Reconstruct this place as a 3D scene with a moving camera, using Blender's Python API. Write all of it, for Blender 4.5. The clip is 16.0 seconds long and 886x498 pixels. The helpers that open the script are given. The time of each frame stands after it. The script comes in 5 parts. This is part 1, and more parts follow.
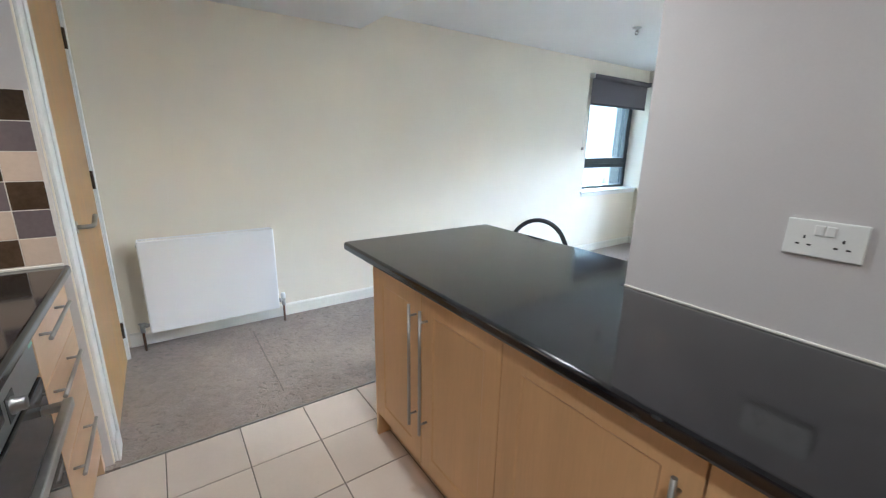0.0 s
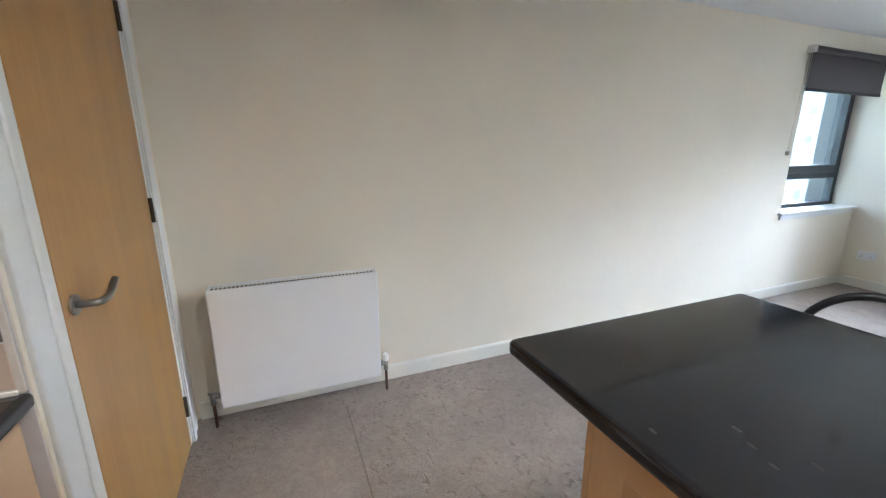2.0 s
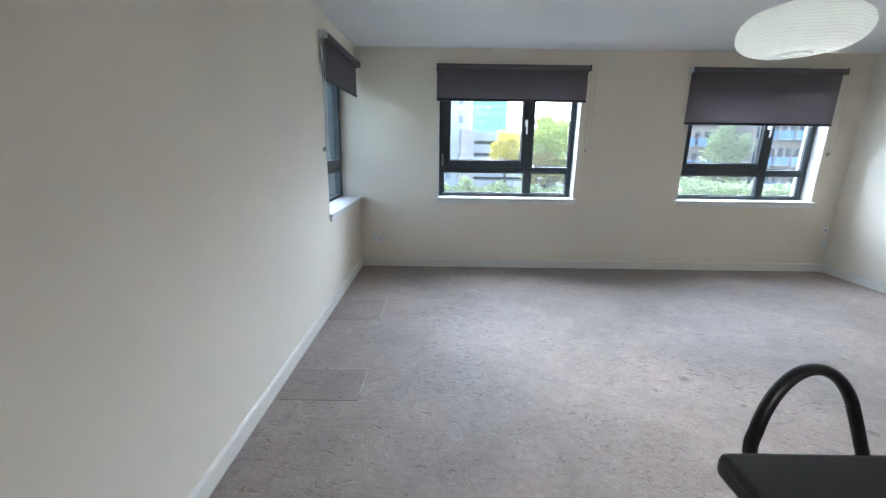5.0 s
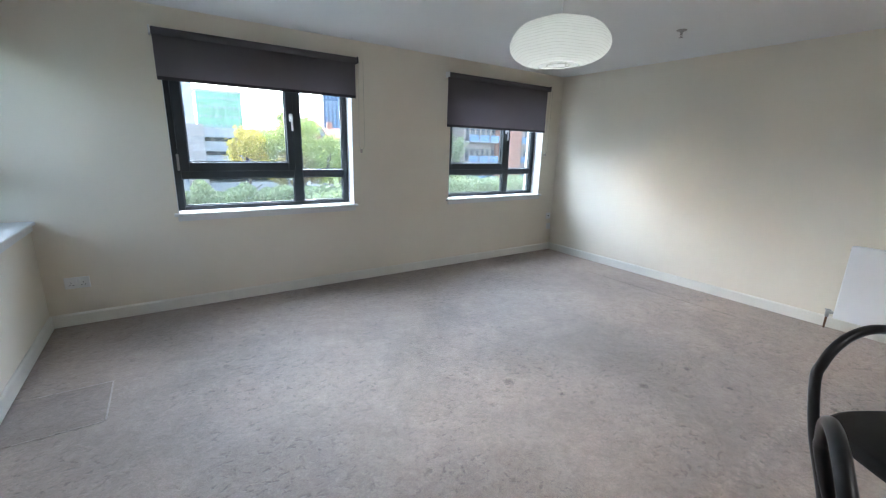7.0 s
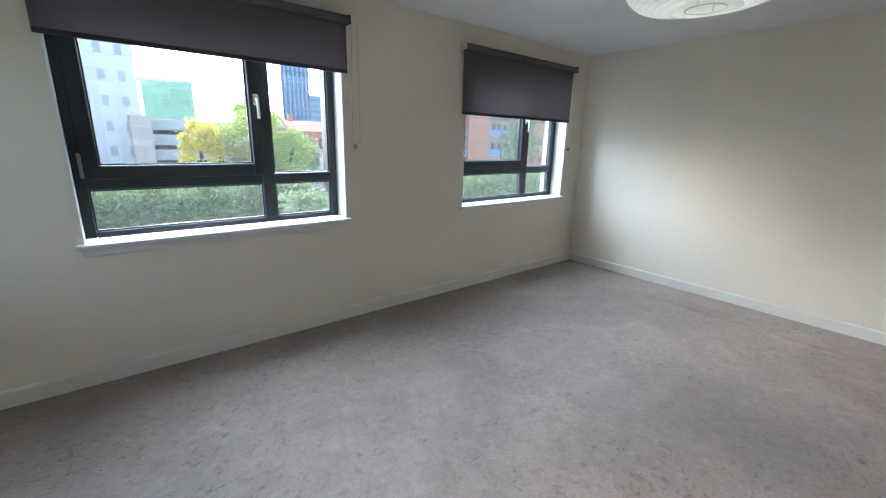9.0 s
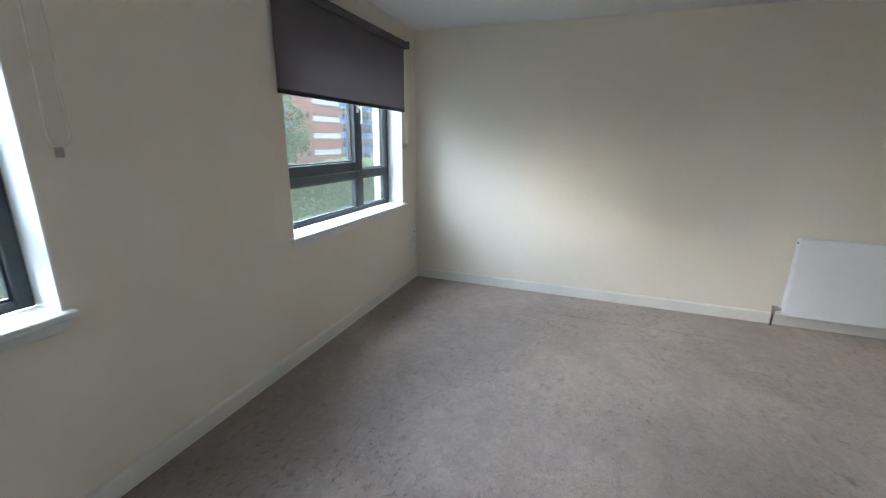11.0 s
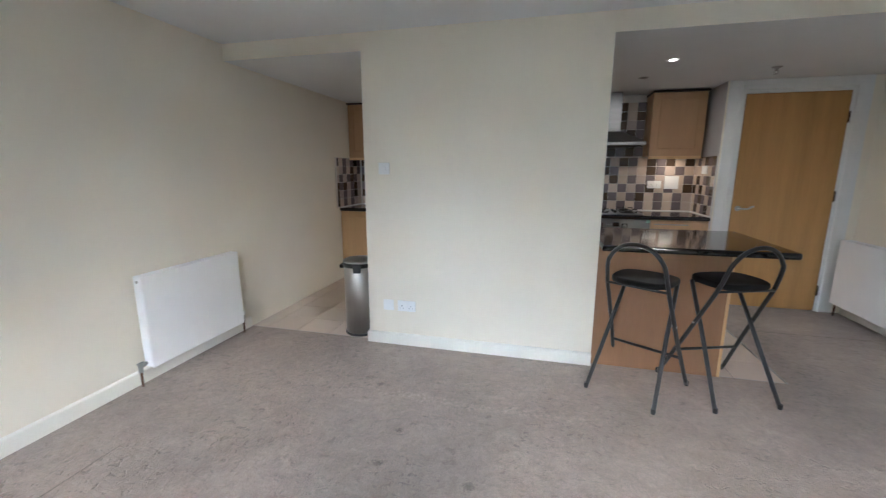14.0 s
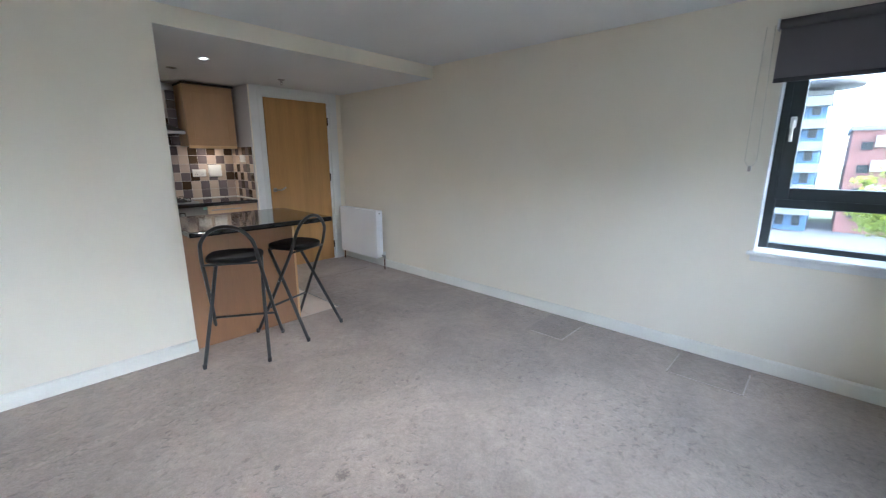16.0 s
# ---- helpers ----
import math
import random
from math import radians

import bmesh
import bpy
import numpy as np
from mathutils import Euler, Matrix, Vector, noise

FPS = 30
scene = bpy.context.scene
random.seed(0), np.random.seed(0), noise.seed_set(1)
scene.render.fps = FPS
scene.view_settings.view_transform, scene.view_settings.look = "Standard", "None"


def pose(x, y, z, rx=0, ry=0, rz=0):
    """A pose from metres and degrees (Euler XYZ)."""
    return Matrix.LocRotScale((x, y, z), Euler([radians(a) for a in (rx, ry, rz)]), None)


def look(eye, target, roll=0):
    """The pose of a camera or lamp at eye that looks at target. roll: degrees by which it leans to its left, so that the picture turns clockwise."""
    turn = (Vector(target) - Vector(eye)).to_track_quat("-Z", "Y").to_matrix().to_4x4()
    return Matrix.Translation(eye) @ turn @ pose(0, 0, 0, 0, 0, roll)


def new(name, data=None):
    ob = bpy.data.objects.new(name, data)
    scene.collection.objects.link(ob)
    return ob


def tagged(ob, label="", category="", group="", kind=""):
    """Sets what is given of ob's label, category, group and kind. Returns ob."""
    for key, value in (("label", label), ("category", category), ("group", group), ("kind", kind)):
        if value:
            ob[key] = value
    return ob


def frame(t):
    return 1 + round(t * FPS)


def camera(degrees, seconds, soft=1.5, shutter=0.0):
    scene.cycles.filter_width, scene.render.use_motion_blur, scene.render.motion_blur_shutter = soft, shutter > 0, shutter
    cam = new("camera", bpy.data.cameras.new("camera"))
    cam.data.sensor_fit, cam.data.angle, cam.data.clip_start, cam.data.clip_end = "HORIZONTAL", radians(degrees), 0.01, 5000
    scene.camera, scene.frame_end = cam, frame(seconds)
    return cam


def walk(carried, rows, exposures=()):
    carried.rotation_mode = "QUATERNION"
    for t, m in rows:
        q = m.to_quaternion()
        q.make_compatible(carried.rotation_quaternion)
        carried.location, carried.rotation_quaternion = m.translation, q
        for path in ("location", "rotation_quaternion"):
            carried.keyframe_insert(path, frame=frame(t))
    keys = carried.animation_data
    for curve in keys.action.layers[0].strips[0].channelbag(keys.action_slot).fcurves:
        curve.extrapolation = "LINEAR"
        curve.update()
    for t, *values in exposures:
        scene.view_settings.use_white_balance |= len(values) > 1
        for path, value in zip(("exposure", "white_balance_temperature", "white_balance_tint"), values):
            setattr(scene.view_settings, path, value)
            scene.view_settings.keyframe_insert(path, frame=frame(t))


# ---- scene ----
# seconds, stops, kelvin, tint
EXPO = [(0.0, 6.35, 5120, 6), (1.5, 6.12, 5300, 9), (3.0, 5.78, 5430, 10), (5.0, 5.30, 5350, 10), (8.2, 5.02, 5430, 10), (10.5, 4.76, 5500, 9), (12.0, 4.98, 5520, 9), (12.5, 4.96, 5550, 10), (13.5, 5.10, 5430, 10), (14.5, 5.38, 5400, 11), (15.2, 5.38, 5330, 10), (16.0, 5.25, 5270, 10)]

cam = camera(95.1, 16.0, soft=1.15, shutter=0.15)
PATH = [
    (0, (3.214, -1.433, 1.379), (1.629, -0.325, 0.87), 1.1),
    (0.5, (3.003, -1.441, 1.388), (1.307, -0.515, 0.872), 0.7),
    (1, (2.775, -1.399, 1.378), (1.007, -0.611, 0.874), 0.3),
    (1.5, (2.513, -1.301, 1.406), (0.705, -0.598, 0.917), 0.0),
    (2, (2.207, -1.255, 1.378), (0.408, -0.522, 0.901), -0.2),
    (2.5, (1.883, -1.217, 1.382), (0.161, -0.325, 0.894), -0.1),
    (3, (1.582, -1.092, 1.381), (0.027, 0.058, 0.87), 0.3),
    (3.5, (1.352, -0.958, 1.375), (0.085, 0.499, 0.855), 0.8),
    (4, (1.13, -0.8, 1.386), (0.248, 0.918, 0.865), 0.6),
    (4.5, (1.01, -0.633, 1.372), (0.547, 1.244, 0.86), 0.4),
    (5, (0.939, -0.408, 1.39), (0.941, 1.527, 0.887), 0.8),
    (7.5, (0.83, 0.411, 1.389), (1.973, 1.977, 0.897), 1.7),
    (8, (0.91, 0.675, 1.395), (2.054, 2.236, 0.89), 1.8),
    (10.5, (1.395, 2.245, 1.375), (3.034, 3.266, 0.855), 0.9),
    (11, (1.63, 2.48, 1.394), (3.447, 3.135, 0.873), 0.9),
    (11.5, (1.833, 2.702, 1.391), (3.755, 2.899, 0.877), 0.6),
    (12, (2.01, 2.833, 1.417), (3.926, 2.566, 0.91), 0.6),
    (12.5, (2.22, 2.875, 1.394), (3.997, 2.086, 0.922), 0.5),
    (13, (2.438, 2.886, 1.39), (3.918, 1.617, 0.948), 0.5),
    (13.5, (2.67, 2.894, 1.376), (3.71, 1.234, 0.971), 0.5),
    (14, (2.853, 2.879, 1.384), (3.332, 0.976, 0.999), 0.1),
    (14.5, (2.955, 2.793, 1.384), (2.83, 0.829, 1.027), -0.4),
    (15, (3.06, 2.817, 1.375), (2.302, 0.997, 1.036), -0.9),
    (15.5, (3.188, 2.989, 1.397), (1.984, 1.438, 1.016), -1.0),
    (16, (3.268, 3.2, 1.402), (1.841, 1.869, 0.962), 0.1),
]
walk(cam, [(t, look(eye, target, roll)) for t, eye, target, roll in PATH], EXPO)

# ---- light ----
world = bpy.data.worlds.new("sky")
scene.world = world
world.use_nodes = True
wn = world.node_tree.nodes
sky = wn.new("ShaderNodeTexSky")
sky.sky_type = "NISHITA"
sky.sun_disc = False
sky.sun_elevation = radians(20)
sky.sun_rotation = radians(-9)
sky.dust_density = 3.0
sky.ozone_density = 1.0
sky.air_density = 1.0
# an even veil of cloud before the clear sky
veil = wn.new("ShaderNodeMix")
veil.data_type = "RGBA"
veil.inputs["Factor"].default_value = 0.2
veil.inputs["B"].default_value = (6.6, 6.5, 6.3, 1)
world.node_tree.links.new(sky.outputs[0], veil.inputs["A"])
world.node_tree.links.new(veil.outputs["Result"], wn["Background"].inputs[0])
wn["Background"].inputs[1].default_value = 0.07


def lamp(name, kind, m, power, colour, size=0.1, parent=None):
    data = bpy.data.lights.new(name, kind)
    data.energy, data.color = power, colour
    if kind == "SUN":
        data.angle = size
    elif kind == "AREA":
        data.shape, data.size = "DISK", size
    else:
        data.shadow_soft_size = size
    ob = new(name, data)
    ob.matrix_basis = m
    if parent:
        ob.parent = parent
        ob.matrix_parent_inverse = BASE.get(parent, Matrix()).inverted()
    return ob


BASE = {}
# veiled sun, spread wide by an overcast sky in the north
lamp("sun", "SUN", look((0, 0, 0), (0.03, -0.939, -0.342)), 1.6, (0.91, 0.985, 1.06), radians(104))


# ---- materials ----
def mat(name, colour, rough=0.5, metal=0.0, vary=0.12, scale=3.0, fine=60.0, bump=0.05, other=None, island=0.0, coat=0.0,
        stretch=(1, 1, 1), depth=0.002, spec=0.5):
    """Colour varied at a large and a small scale, with fine relief, in world metres."""
    m = bpy.data.materials.new(name)
    m.use_nodes = True
    nt = m.node_tree
    n, l = nt.nodes, nt.links
    b = n["Principled BSDF"]
    b.inputs["Metallic"].default_value = metal
    b.inputs["Coat Weight"].default_value = coat
    b.inputs["Coat Roughness"].default_value = 0.08
    b.inputs["Specular IOR Level"].default_value = spec
    geo = n.new("ShaderNodeNewGeometry")
    mp = n.new("ShaderNodeMapping")
    mp.inputs["Scale"].default_value = stretch
    l.new(geo.outputs["Position"], mp.inputs["Vector"])
    big, small = n.new("ShaderNodeTexNoise"), n.new("ShaderNodeTexNoise")
    for t, sc, d in ((big, scale, 4), (small, fine, 3)):
        t.inputs["Scale"].default_value = sc
        t.inputs["Detail"].default_value = d
        l.new(mp.outputs[0], t.inputs["Vector"])
    add = n.new("ShaderNodeMath")
    add.operation = "MULTIPLY_ADD"
    l.new(small.outputs["Fac"], add.inputs[0])
    add.inputs[1].default_value = 0.5
    l.new(big.outputs["Fac"], add.inputs[2])
    ramp = n.new("ShaderNodeMapRange")
    ramp.inputs["From Min"].default_value, ramp.inputs["From Max"].default_value = 0.45, 1.05
    l.new(add.outputs[0], ramp.inputs["Value"])
    mix = n.new("ShaderNodeMix")
    mix.data_type = "RGBA"
    dark = other or tuple(c * (1 - 2 * vary) for c in colour)
    mix.inputs["A"].default_value = (*dark, 1)
    mix.inputs["B"].default_value = (*(colour if other else tuple(min(1, c * (1 + 0.6 * vary)) for c in colour)), 1)
    l.new(ramp.outputs[0], mix.inputs["Factor"])
    last = mix.outputs["Result"]
    if island:
        info = n.new("ShaderNodeObjectInfo")
        hsv = n.new("ShaderNodeHueSaturation")
        mr = n.new("ShaderNodeMapRange")
        mr.inputs["To Min"].default_value, mr.inputs["To Max"].default_value = 1 - island, 1 + island
        l.new(info.outputs["Random"], mr.inputs["Value"])
        l.new(mr.outputs[0], hsv.inputs["Value"])
        l.new(last, hsv.inputs["Color"])
        last = hsv.outputs[0]
    l.new(last, b.inputs["Base Color"])
    rr = n.new("ShaderNodeMapRange")
    rr.inputs["To Min"].default_value, rr.inputs["To Max"].default_value = max(0.02, rough - 0.06), min(1, rough + 0.06)
    l.new(big.outputs["Fac"], rr.inputs["Value"])
    l.new(rr.outputs[0], b.inputs["Roughness"])
    if bump:
        bp = n.new("ShaderNodeBump")
        bp.inputs["Strength"].default_value = bump
        bp.inputs["Distance"].default_value = depth
        l.new(small.outputs["Fac"], bp.inputs["Height"])
        l.new(bp.outputs[0], b.inputs["Normal"])
    return m


WALL = mat("cream_wall_paint", (0.80, 0.738, 0.615), 0.75, vary=0.03, scale=1.3, fine=220, bump=0.12)
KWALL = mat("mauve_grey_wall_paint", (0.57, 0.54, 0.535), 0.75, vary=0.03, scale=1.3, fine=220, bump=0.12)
CEIL = mat("white_ceiling_paint", (0.74, 0.74, 0.73), 0.85, vary=0.03, scale=1.0, fine=180, bump=0.1)
GLOSS = mat("white_gloss_paint", (0.73, 0.73, 0.71), 0.32, vary=0.04, scale=2.5, fine=90, bump=0.04)
RADWHITE = mat("white_enamel", (0.84, 0.84, 0.84), 0.3, vary=0.02, scale=2, fine=300, bump=0.02)
PLASTIC = mat("white_plastic", (0.80, 0.80, 0.78), 0.35, vary=0.03, scale=8, fine=200, bump=0.0)
BLACKP = mat("black_plastic", (0.012, 0.012, 0.013), 0.4, vary=0.2, scale=20, fine=300, bump=0.02)
UPVC = mat("dark_grey_window_frame", (0.028, 0.036, 0.040), 0.38, vary=0.12, scale=3, fine=200, bump=0.03)
STEEL = mat("brushed_steel", (0.52, 0.51, 0.50), 0.30, 1.0, vary=0.08, scale=4, fine=120, bump=0.05, stretch=(8, 8, 0.4))
GREYSTEEL = mat("dull_grey_steel", (0.30, 0.295, 0.29), 0.38, 1.0, vary=0.08, scale=4, fine=120, bump=0.05, stretch=(0.4, 8, 8))
SATIN = mat("satin_chrome", (0.42, 0.41, 0.39), 0.36, 1.0, vary=0.06, scale=10, fine=200, bump=0.02)
COPPER = mat("tarnished_copper_pipe", (0.20, 0.12, 0.08), 0.4, 1.0, vary=0.25, scale=12, fine=150, bump=0.05)
BRONZE = mat("dark_bronze", (0.07, 0.045, 0.03), 0.45, 0.7, vary=0.2, scale=20, fine=150, bump=0.03)
# redder beech than the fronts; part of its darkness is painted shade
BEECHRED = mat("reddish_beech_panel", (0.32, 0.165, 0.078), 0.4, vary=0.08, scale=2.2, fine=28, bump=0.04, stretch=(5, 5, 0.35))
BEECH = mat("beech_cabinet_foil", (0.65, 0.41, 0.20), 0.38, vary=0.07, scale=2.2, fine=28, bump=0.04, stretch=(5, 5, 0.35))
BEECHPALE = mat("pale_beech_drawer_foil", (0.60, 0.40, 0.235), 0.38, vary=0.07, scale=2.2, fine=28, bump=0.04, stretch=(0.35, 5, 5))
DOORWOOD = mat("oak_veneer_door", (0.46, 0.25, 0.08), 0.36, vary=0.13, scale=1.6, fine=22, bump=0.05, stretch=(6, 6, 0.28))
WORKTOP = mat("black_speckled_laminate", (0.013, 0.013, 0.015), 0.11, vary=0.3, scale=9, fine=160, bump=0.025, coat=0.3)
TILEFLOOR = mat("cream_floor_tile", (0.60, 0.51, 0.435), 0.42, vary=0.03, scale=5, fine=70, bump=0.0, island=0.05)
GROUT = mat("grey_brown_grout", (0.17, 0.145, 0.125), 0.85, vary=0.15, scale=6, fine=120, bump=0.2)
WGROUT = mat("pale_wall_grout", (0.66, 0.61, 0.55), 0.8, vary=0.08, scale=6, fine=120, bump=0.15)
TBROWN = mat("dark_brown_glazed_tile", (0.075, 0.048, 0.030), 0.12, vary=0.2, scale=9, fine=80, bump=0.03, island=0.2)
TGREY = mat("mauve_grey_glazed_tile", (0.165, 0.135, 0.14), 0.12, vary=0.1, scale=9, fine=80, bump=0.03, island=0.08)
TCREAM = mat("cream_glazed_tile", (0.58, 0.465, 0.375), 0.12, vary=0.05, scale=9, fine=80, bump=0.03, island=0.05)
TBEIGE = mat("beige_glazed_tile", (0.47, 0.38, 0.33), 0.12, vary=0.06, scale=9, fine=80, bump=0.03, island=0.06)
TUBE = mat("black_coated_tube", (0.018, 0.018, 0.02), 0.33, vary=0.2, scale=10, fine=140, bump=0.03)
TUBEGREY = mat("worn_dark_grey_tube", (0.055, 0.057, 0.06), 0.36, 0.3, vary=0.2, scale=10, fine=140, bump=0.03)
VINYL = mat("black_vinyl", (0.010, 0.009, 0.009), 0.62, vary=0.2, scale=12, fine=160, bump=0.2, spec=0.3)
OVENGLASS = mat("black_oven_glass", (0.008, 0.008, 0.009), 0.06, vary=0.1, scale=6, fine=100, bump=0)
CASTIRON = mat("black_cast_iron", (0.012, 0.012, 0.012), 0.6, vary=0.2, scale=20, fine=200, bump=0.2)
# brown grey that paints the shade between the grille bars
RADINSIDE = mat("shaded_radiator_inside", (0.16, 0.14, 0.12), 0.7, vary=0.2, scale=20, fine=120, bump=0.1)
# near-black that paints the shade inside cavities; also covers the hood filter
DARKGAP = mat("dark_cavity_fill", (0.02, 0.013, 0.01), 0.8, vary=0.1, scale=5, fine=60, bump=0)
STICKER = mat("green_white_label", (0.35, 0.62, 0.5), 0.5, vary=0.05, scale=20, fine=100, bump=0)
SEALANT = mat("white_silicone", (0.80, 0.77, 0.71), 0.4, vary=0.05, scale=10, fine=100, bump=0.05)


def worktop_flecks(m):
    """Sparse pale flecks and smears in the black laminate."""
    n, l = m.node_tree.nodes, m.node_tree.links
    b = n["Principled BSDF"]
    old = b.inputs["Base Color"].links[0].from_socket
    geo = n.new("ShaderNodeNewGeometry")
    v = n.new("ShaderNodeTexVoronoi")
    v.inputs["Scale"].default_value = 24
    mp = n.new("ShaderNodeMapping")
    mp.inputs["Rotation"].default_value = (0, 0, 0.5)
    mp.inputs["Scale"].default_value = (0.5, 1.3, 1.0)
    l.new(geo.outputs["Position"], mp.inputs["Vector"])
    l.new(mp.outputs[0], v.inputs["Vector"])
    big = n.new("ShaderNodeTexNoise")
    big.inputs["Scale"].default_value = 5
    l.new(geo.outputs["Position"], big.inputs["Vector"])
    r = n.new("ShaderNodeMapRange")
    r.inputs["From Min"].default_value, r.inputs["From Max"].default_value = 0.20, 0.06
    l.new(v.outputs["Distance"], r.inputs["Value"])
    r2 = n.new("ShaderNodeMapRange")
    r2.inputs["From Min"].default_value, r2.inputs["From Max"].default_value = 0.46, 0.62
    l.new(big.outputs["Fac"], r2.inputs["Value"])
    mu = n.new("ShaderNodeMath")
    mu.operation = "MULTIPLY"
    l.new(r.outputs[0], mu.inputs[0])
    l.new(r2.outputs[0], mu.inputs[1])
    k = n.new("ShaderNodeMath")
    k.operation = "MULTIPLY"
    l.new(mu.outputs[0], k.inputs[0])
    k.inputs[1].default_value = 0.24
    mx = n.new("ShaderNodeMix")
    mx.data_type = "RGBA"
    l.new(k.outputs[0], mx.inputs["Factor"])
    l.new(old, mx.inputs["A"])
    mx.inputs["B"].default_value = (0.20, 0.195, 0.19, 1)
    l.new(mx.outputs["Result"], b.inputs["Base Color"])


worktop_flecks(WORKTOP)


def carpet_material(name, tone):
    m = bpy.data.materials.new(name)
    m.use_nodes = True
    n, l = m.node_tree.nodes, m.node_tree.links
    b = n["Principled BSDF"]
    b.inputs["Roughness"].default_value = 0.6
    b.inputs["Specular IOR Level"].default_value = 0.8
    b.inputs["Sheen Weight"].default_value = 0.1
    b.inputs["Sheen Roughness"].default_value = 0.5
    geo = n.new("ShaderNodeNewGeometry")

    def noise_at(scale, detail, rough=0.55, dist=0.0):
        t = n.new("ShaderNodeTexNoise")
        t.inputs["Scale"].default_value, t.inputs["Detail"].default_value = scale, detail
        t.inputs["Roughness"].default_value, t.inputs["Distortion"].default_value = rough, dist
        l.new(geo.outputs["Position"], t.inputs["Vector"])
        return t.outputs["Fac"]

    def remap(v, a, c, lo=0.0, hi=1.0):
        r = n.new("ShaderNodeMapRange")
        r.inputs["From Min"].default_value, r.inputs["From Max"].default_value = a, c
        r.inputs["To Min"].default_value, r.inputs["To Max"].default_value = lo, hi
        l.new(v, r.inputs["Value"])
        return r.outputs[0]

    def math_of(op, a, c):
        k = n.new("ShaderNodeMath")
        k.operation = op
        for i, v in enumerate((a, c)):
            if isinstance(v, float):
                k.inputs[i].default_value = v
            else:
                l.new(v, k.inputs[i])
        return k.outputs[0]

    def flecks(sx, sy, lo, hi, seed):
        mp = n.new("ShaderNodeMapping")
        mp.inputs["Scale"].default_value = (sx, sy, 1)
        mp.inputs["Location"].default_value = (seed, seed * 0.7, 0)
        l.new(geo.outputs["Position"], mp.inputs["Vector"])
        t = n.new("ShaderNodeTexNoise")
        t.inputs["Scale"].default_value, t.inputs["Detail"].default_value = 1.0, 3
        t.inputs["Distortion"].default_value = 0.6
        l.new(mp.outputs[0], t.inputs["Vector"])
        return remap(t.outputs["Fac"], lo, hi)

    tuft = noise_at(300, 2, 0.7)
    clump = noise_at(95, 3, 0.7, 0.2)
    mottle = noise_at(34, 4, 0.7, 0.3)
    tread = noise_at(11, 5, 0.66, 0.8)
    pile = noise_at(2.1, 3, 0.5, 0.4)
    worn = noise_at(0.9, 5, 0.55, 0.6)
    # dents where feet have pressed the pile, in trodden patches
    trodden = remap(noise_at(1.25, 3, 0.6, 0.3), 0.41, 0.58)
    marks = math_of("MULTIPLY", flecks(24, 31, 0.575, 0.66, 3.1), trodden)
    few = math_of("MULTIPLY", flecks(13, 17, 0.63, 0.71, 8.4), remap(noise_at(0.8, 2), 0.40, 0.55))
    marks = math_of("MAXIMUM", marks, few)
    # the shade that falls in the dents is put into the colour
    dent_shade = remap(marks, 0.0, 1.0, 1.0, 0.68)
    lift = math_of("MULTIPLY", flecks(27, 33, 0.58, 0.70, 11.7), trodden)
    shade = math_of("MULTIPLY", remap(pile, 0.3, 0.7, 0.92, 1.08), remap(worn, 0.38, 0.60, 0.80, 1.09))
    shade = math_of("MULTIPLY", shade, remap(tread, 0.30, 0.70, 0.86, 1.13))
    shade = math_of("MULTIPLY", shade, remap(mottle, 0.30, 0.70, 0.90, 1.10))
    shade = math_of("MULTIPLY", shade, remap(clump, 0.3, 0.7, 0.86, 1.14))
    shade = math_of("MULTIPLY", shade, remap(tuft, 0.3, 0.7, 0.85, 1.15))
    shade = math_of("MULTIPLY", shade, dent_shade)
    shade = math_of("MULTIPLY", shade, remap(lift, 0.0, 1.0, 1.0, 1.12))
    # pale line worn along the partition
    sep = n.new("ShaderNodeSeparateXYZ")
    l.new(geo.outputs["Position"], sep.inputs[0])
    off = math_of("ABSOLUTE", math_of("ADD", math_of("SUBTRACT", sep.outputs["Y"], 0.72), remap(tread, 0.3, 0.7, -0.05, 0.05)), 0.0)
    run = math_of("MULTIPLY", remap(sep.outputs["X"], 2.3, 2.6), remap(sep.outputs["X"], 4.05, 3.7))
    line = math_of("MULTIPLY", math_of("MULTIPLY", remap(off, 0.06, 0.0), run), remap(mottle, 0.42, 0.60))
    shade = math_of("MULTIPLY", shade, remap(line, 0.0, 1.0, 1.0, 1.28))
    spots = None
    for x, y, r in ((3.57, 1.30, 0.024), (3.56, 1.04, 0.018), (3.12, 1.34, 0.026), (2.44, 1.81, 0.03), (2.62, 1.55, 0.016), (3.84, 0.62, 0.02)):
        d = n.new("ShaderNodeVectorMath")
        d.operation = "DISTANCE"
        d.inputs[1].default_value = (x, y, 0.006)
        l.new(geo.outputs["Position"], d.inputs[0])
        s = remap(math_of("ADD", d.outputs["Value"], remap(clump, 0.3, 0.7, -0.012, 0.012)), r * 0.5, r * 1.3, 0.5, 1.0)
        spots = s if spots is None else math_of("MULTIPLY", spots, s)
    shade = math_of("MULTIPLY", shade, spots)
    hsv = n.new("ShaderNodeHueSaturation")
    hsv.inputs["Color"].default_value = (*tone, 1)
    l.new(shade, hsv.inputs["Value"])
    l.new(hsv.outputs[0], b.inputs["Base Color"])
    height = math_of("ADD", math_of("MULTIPLY", tuft, 0.35), math_of("ADD", math_of("MULTIPLY", clump, 0.4), math_of("ADD", math_of("MULTIPLY", tread, 0.9), math_of("MULTIPLY", mottle, 0.7))))
    height = math_of("SUBTRACT", height, math_of("MULTIPLY", marks, 0.8))
    bp = n.new("ShaderNodeBump")
    bp.inputs["Strength"].default_value, bp.inputs["Distance"].default_value = 0.5, 0.014
    l.new(height, bp.inputs["Height"])
    l.new(bp.outputs[0], b.inputs["Normal"])
    return m


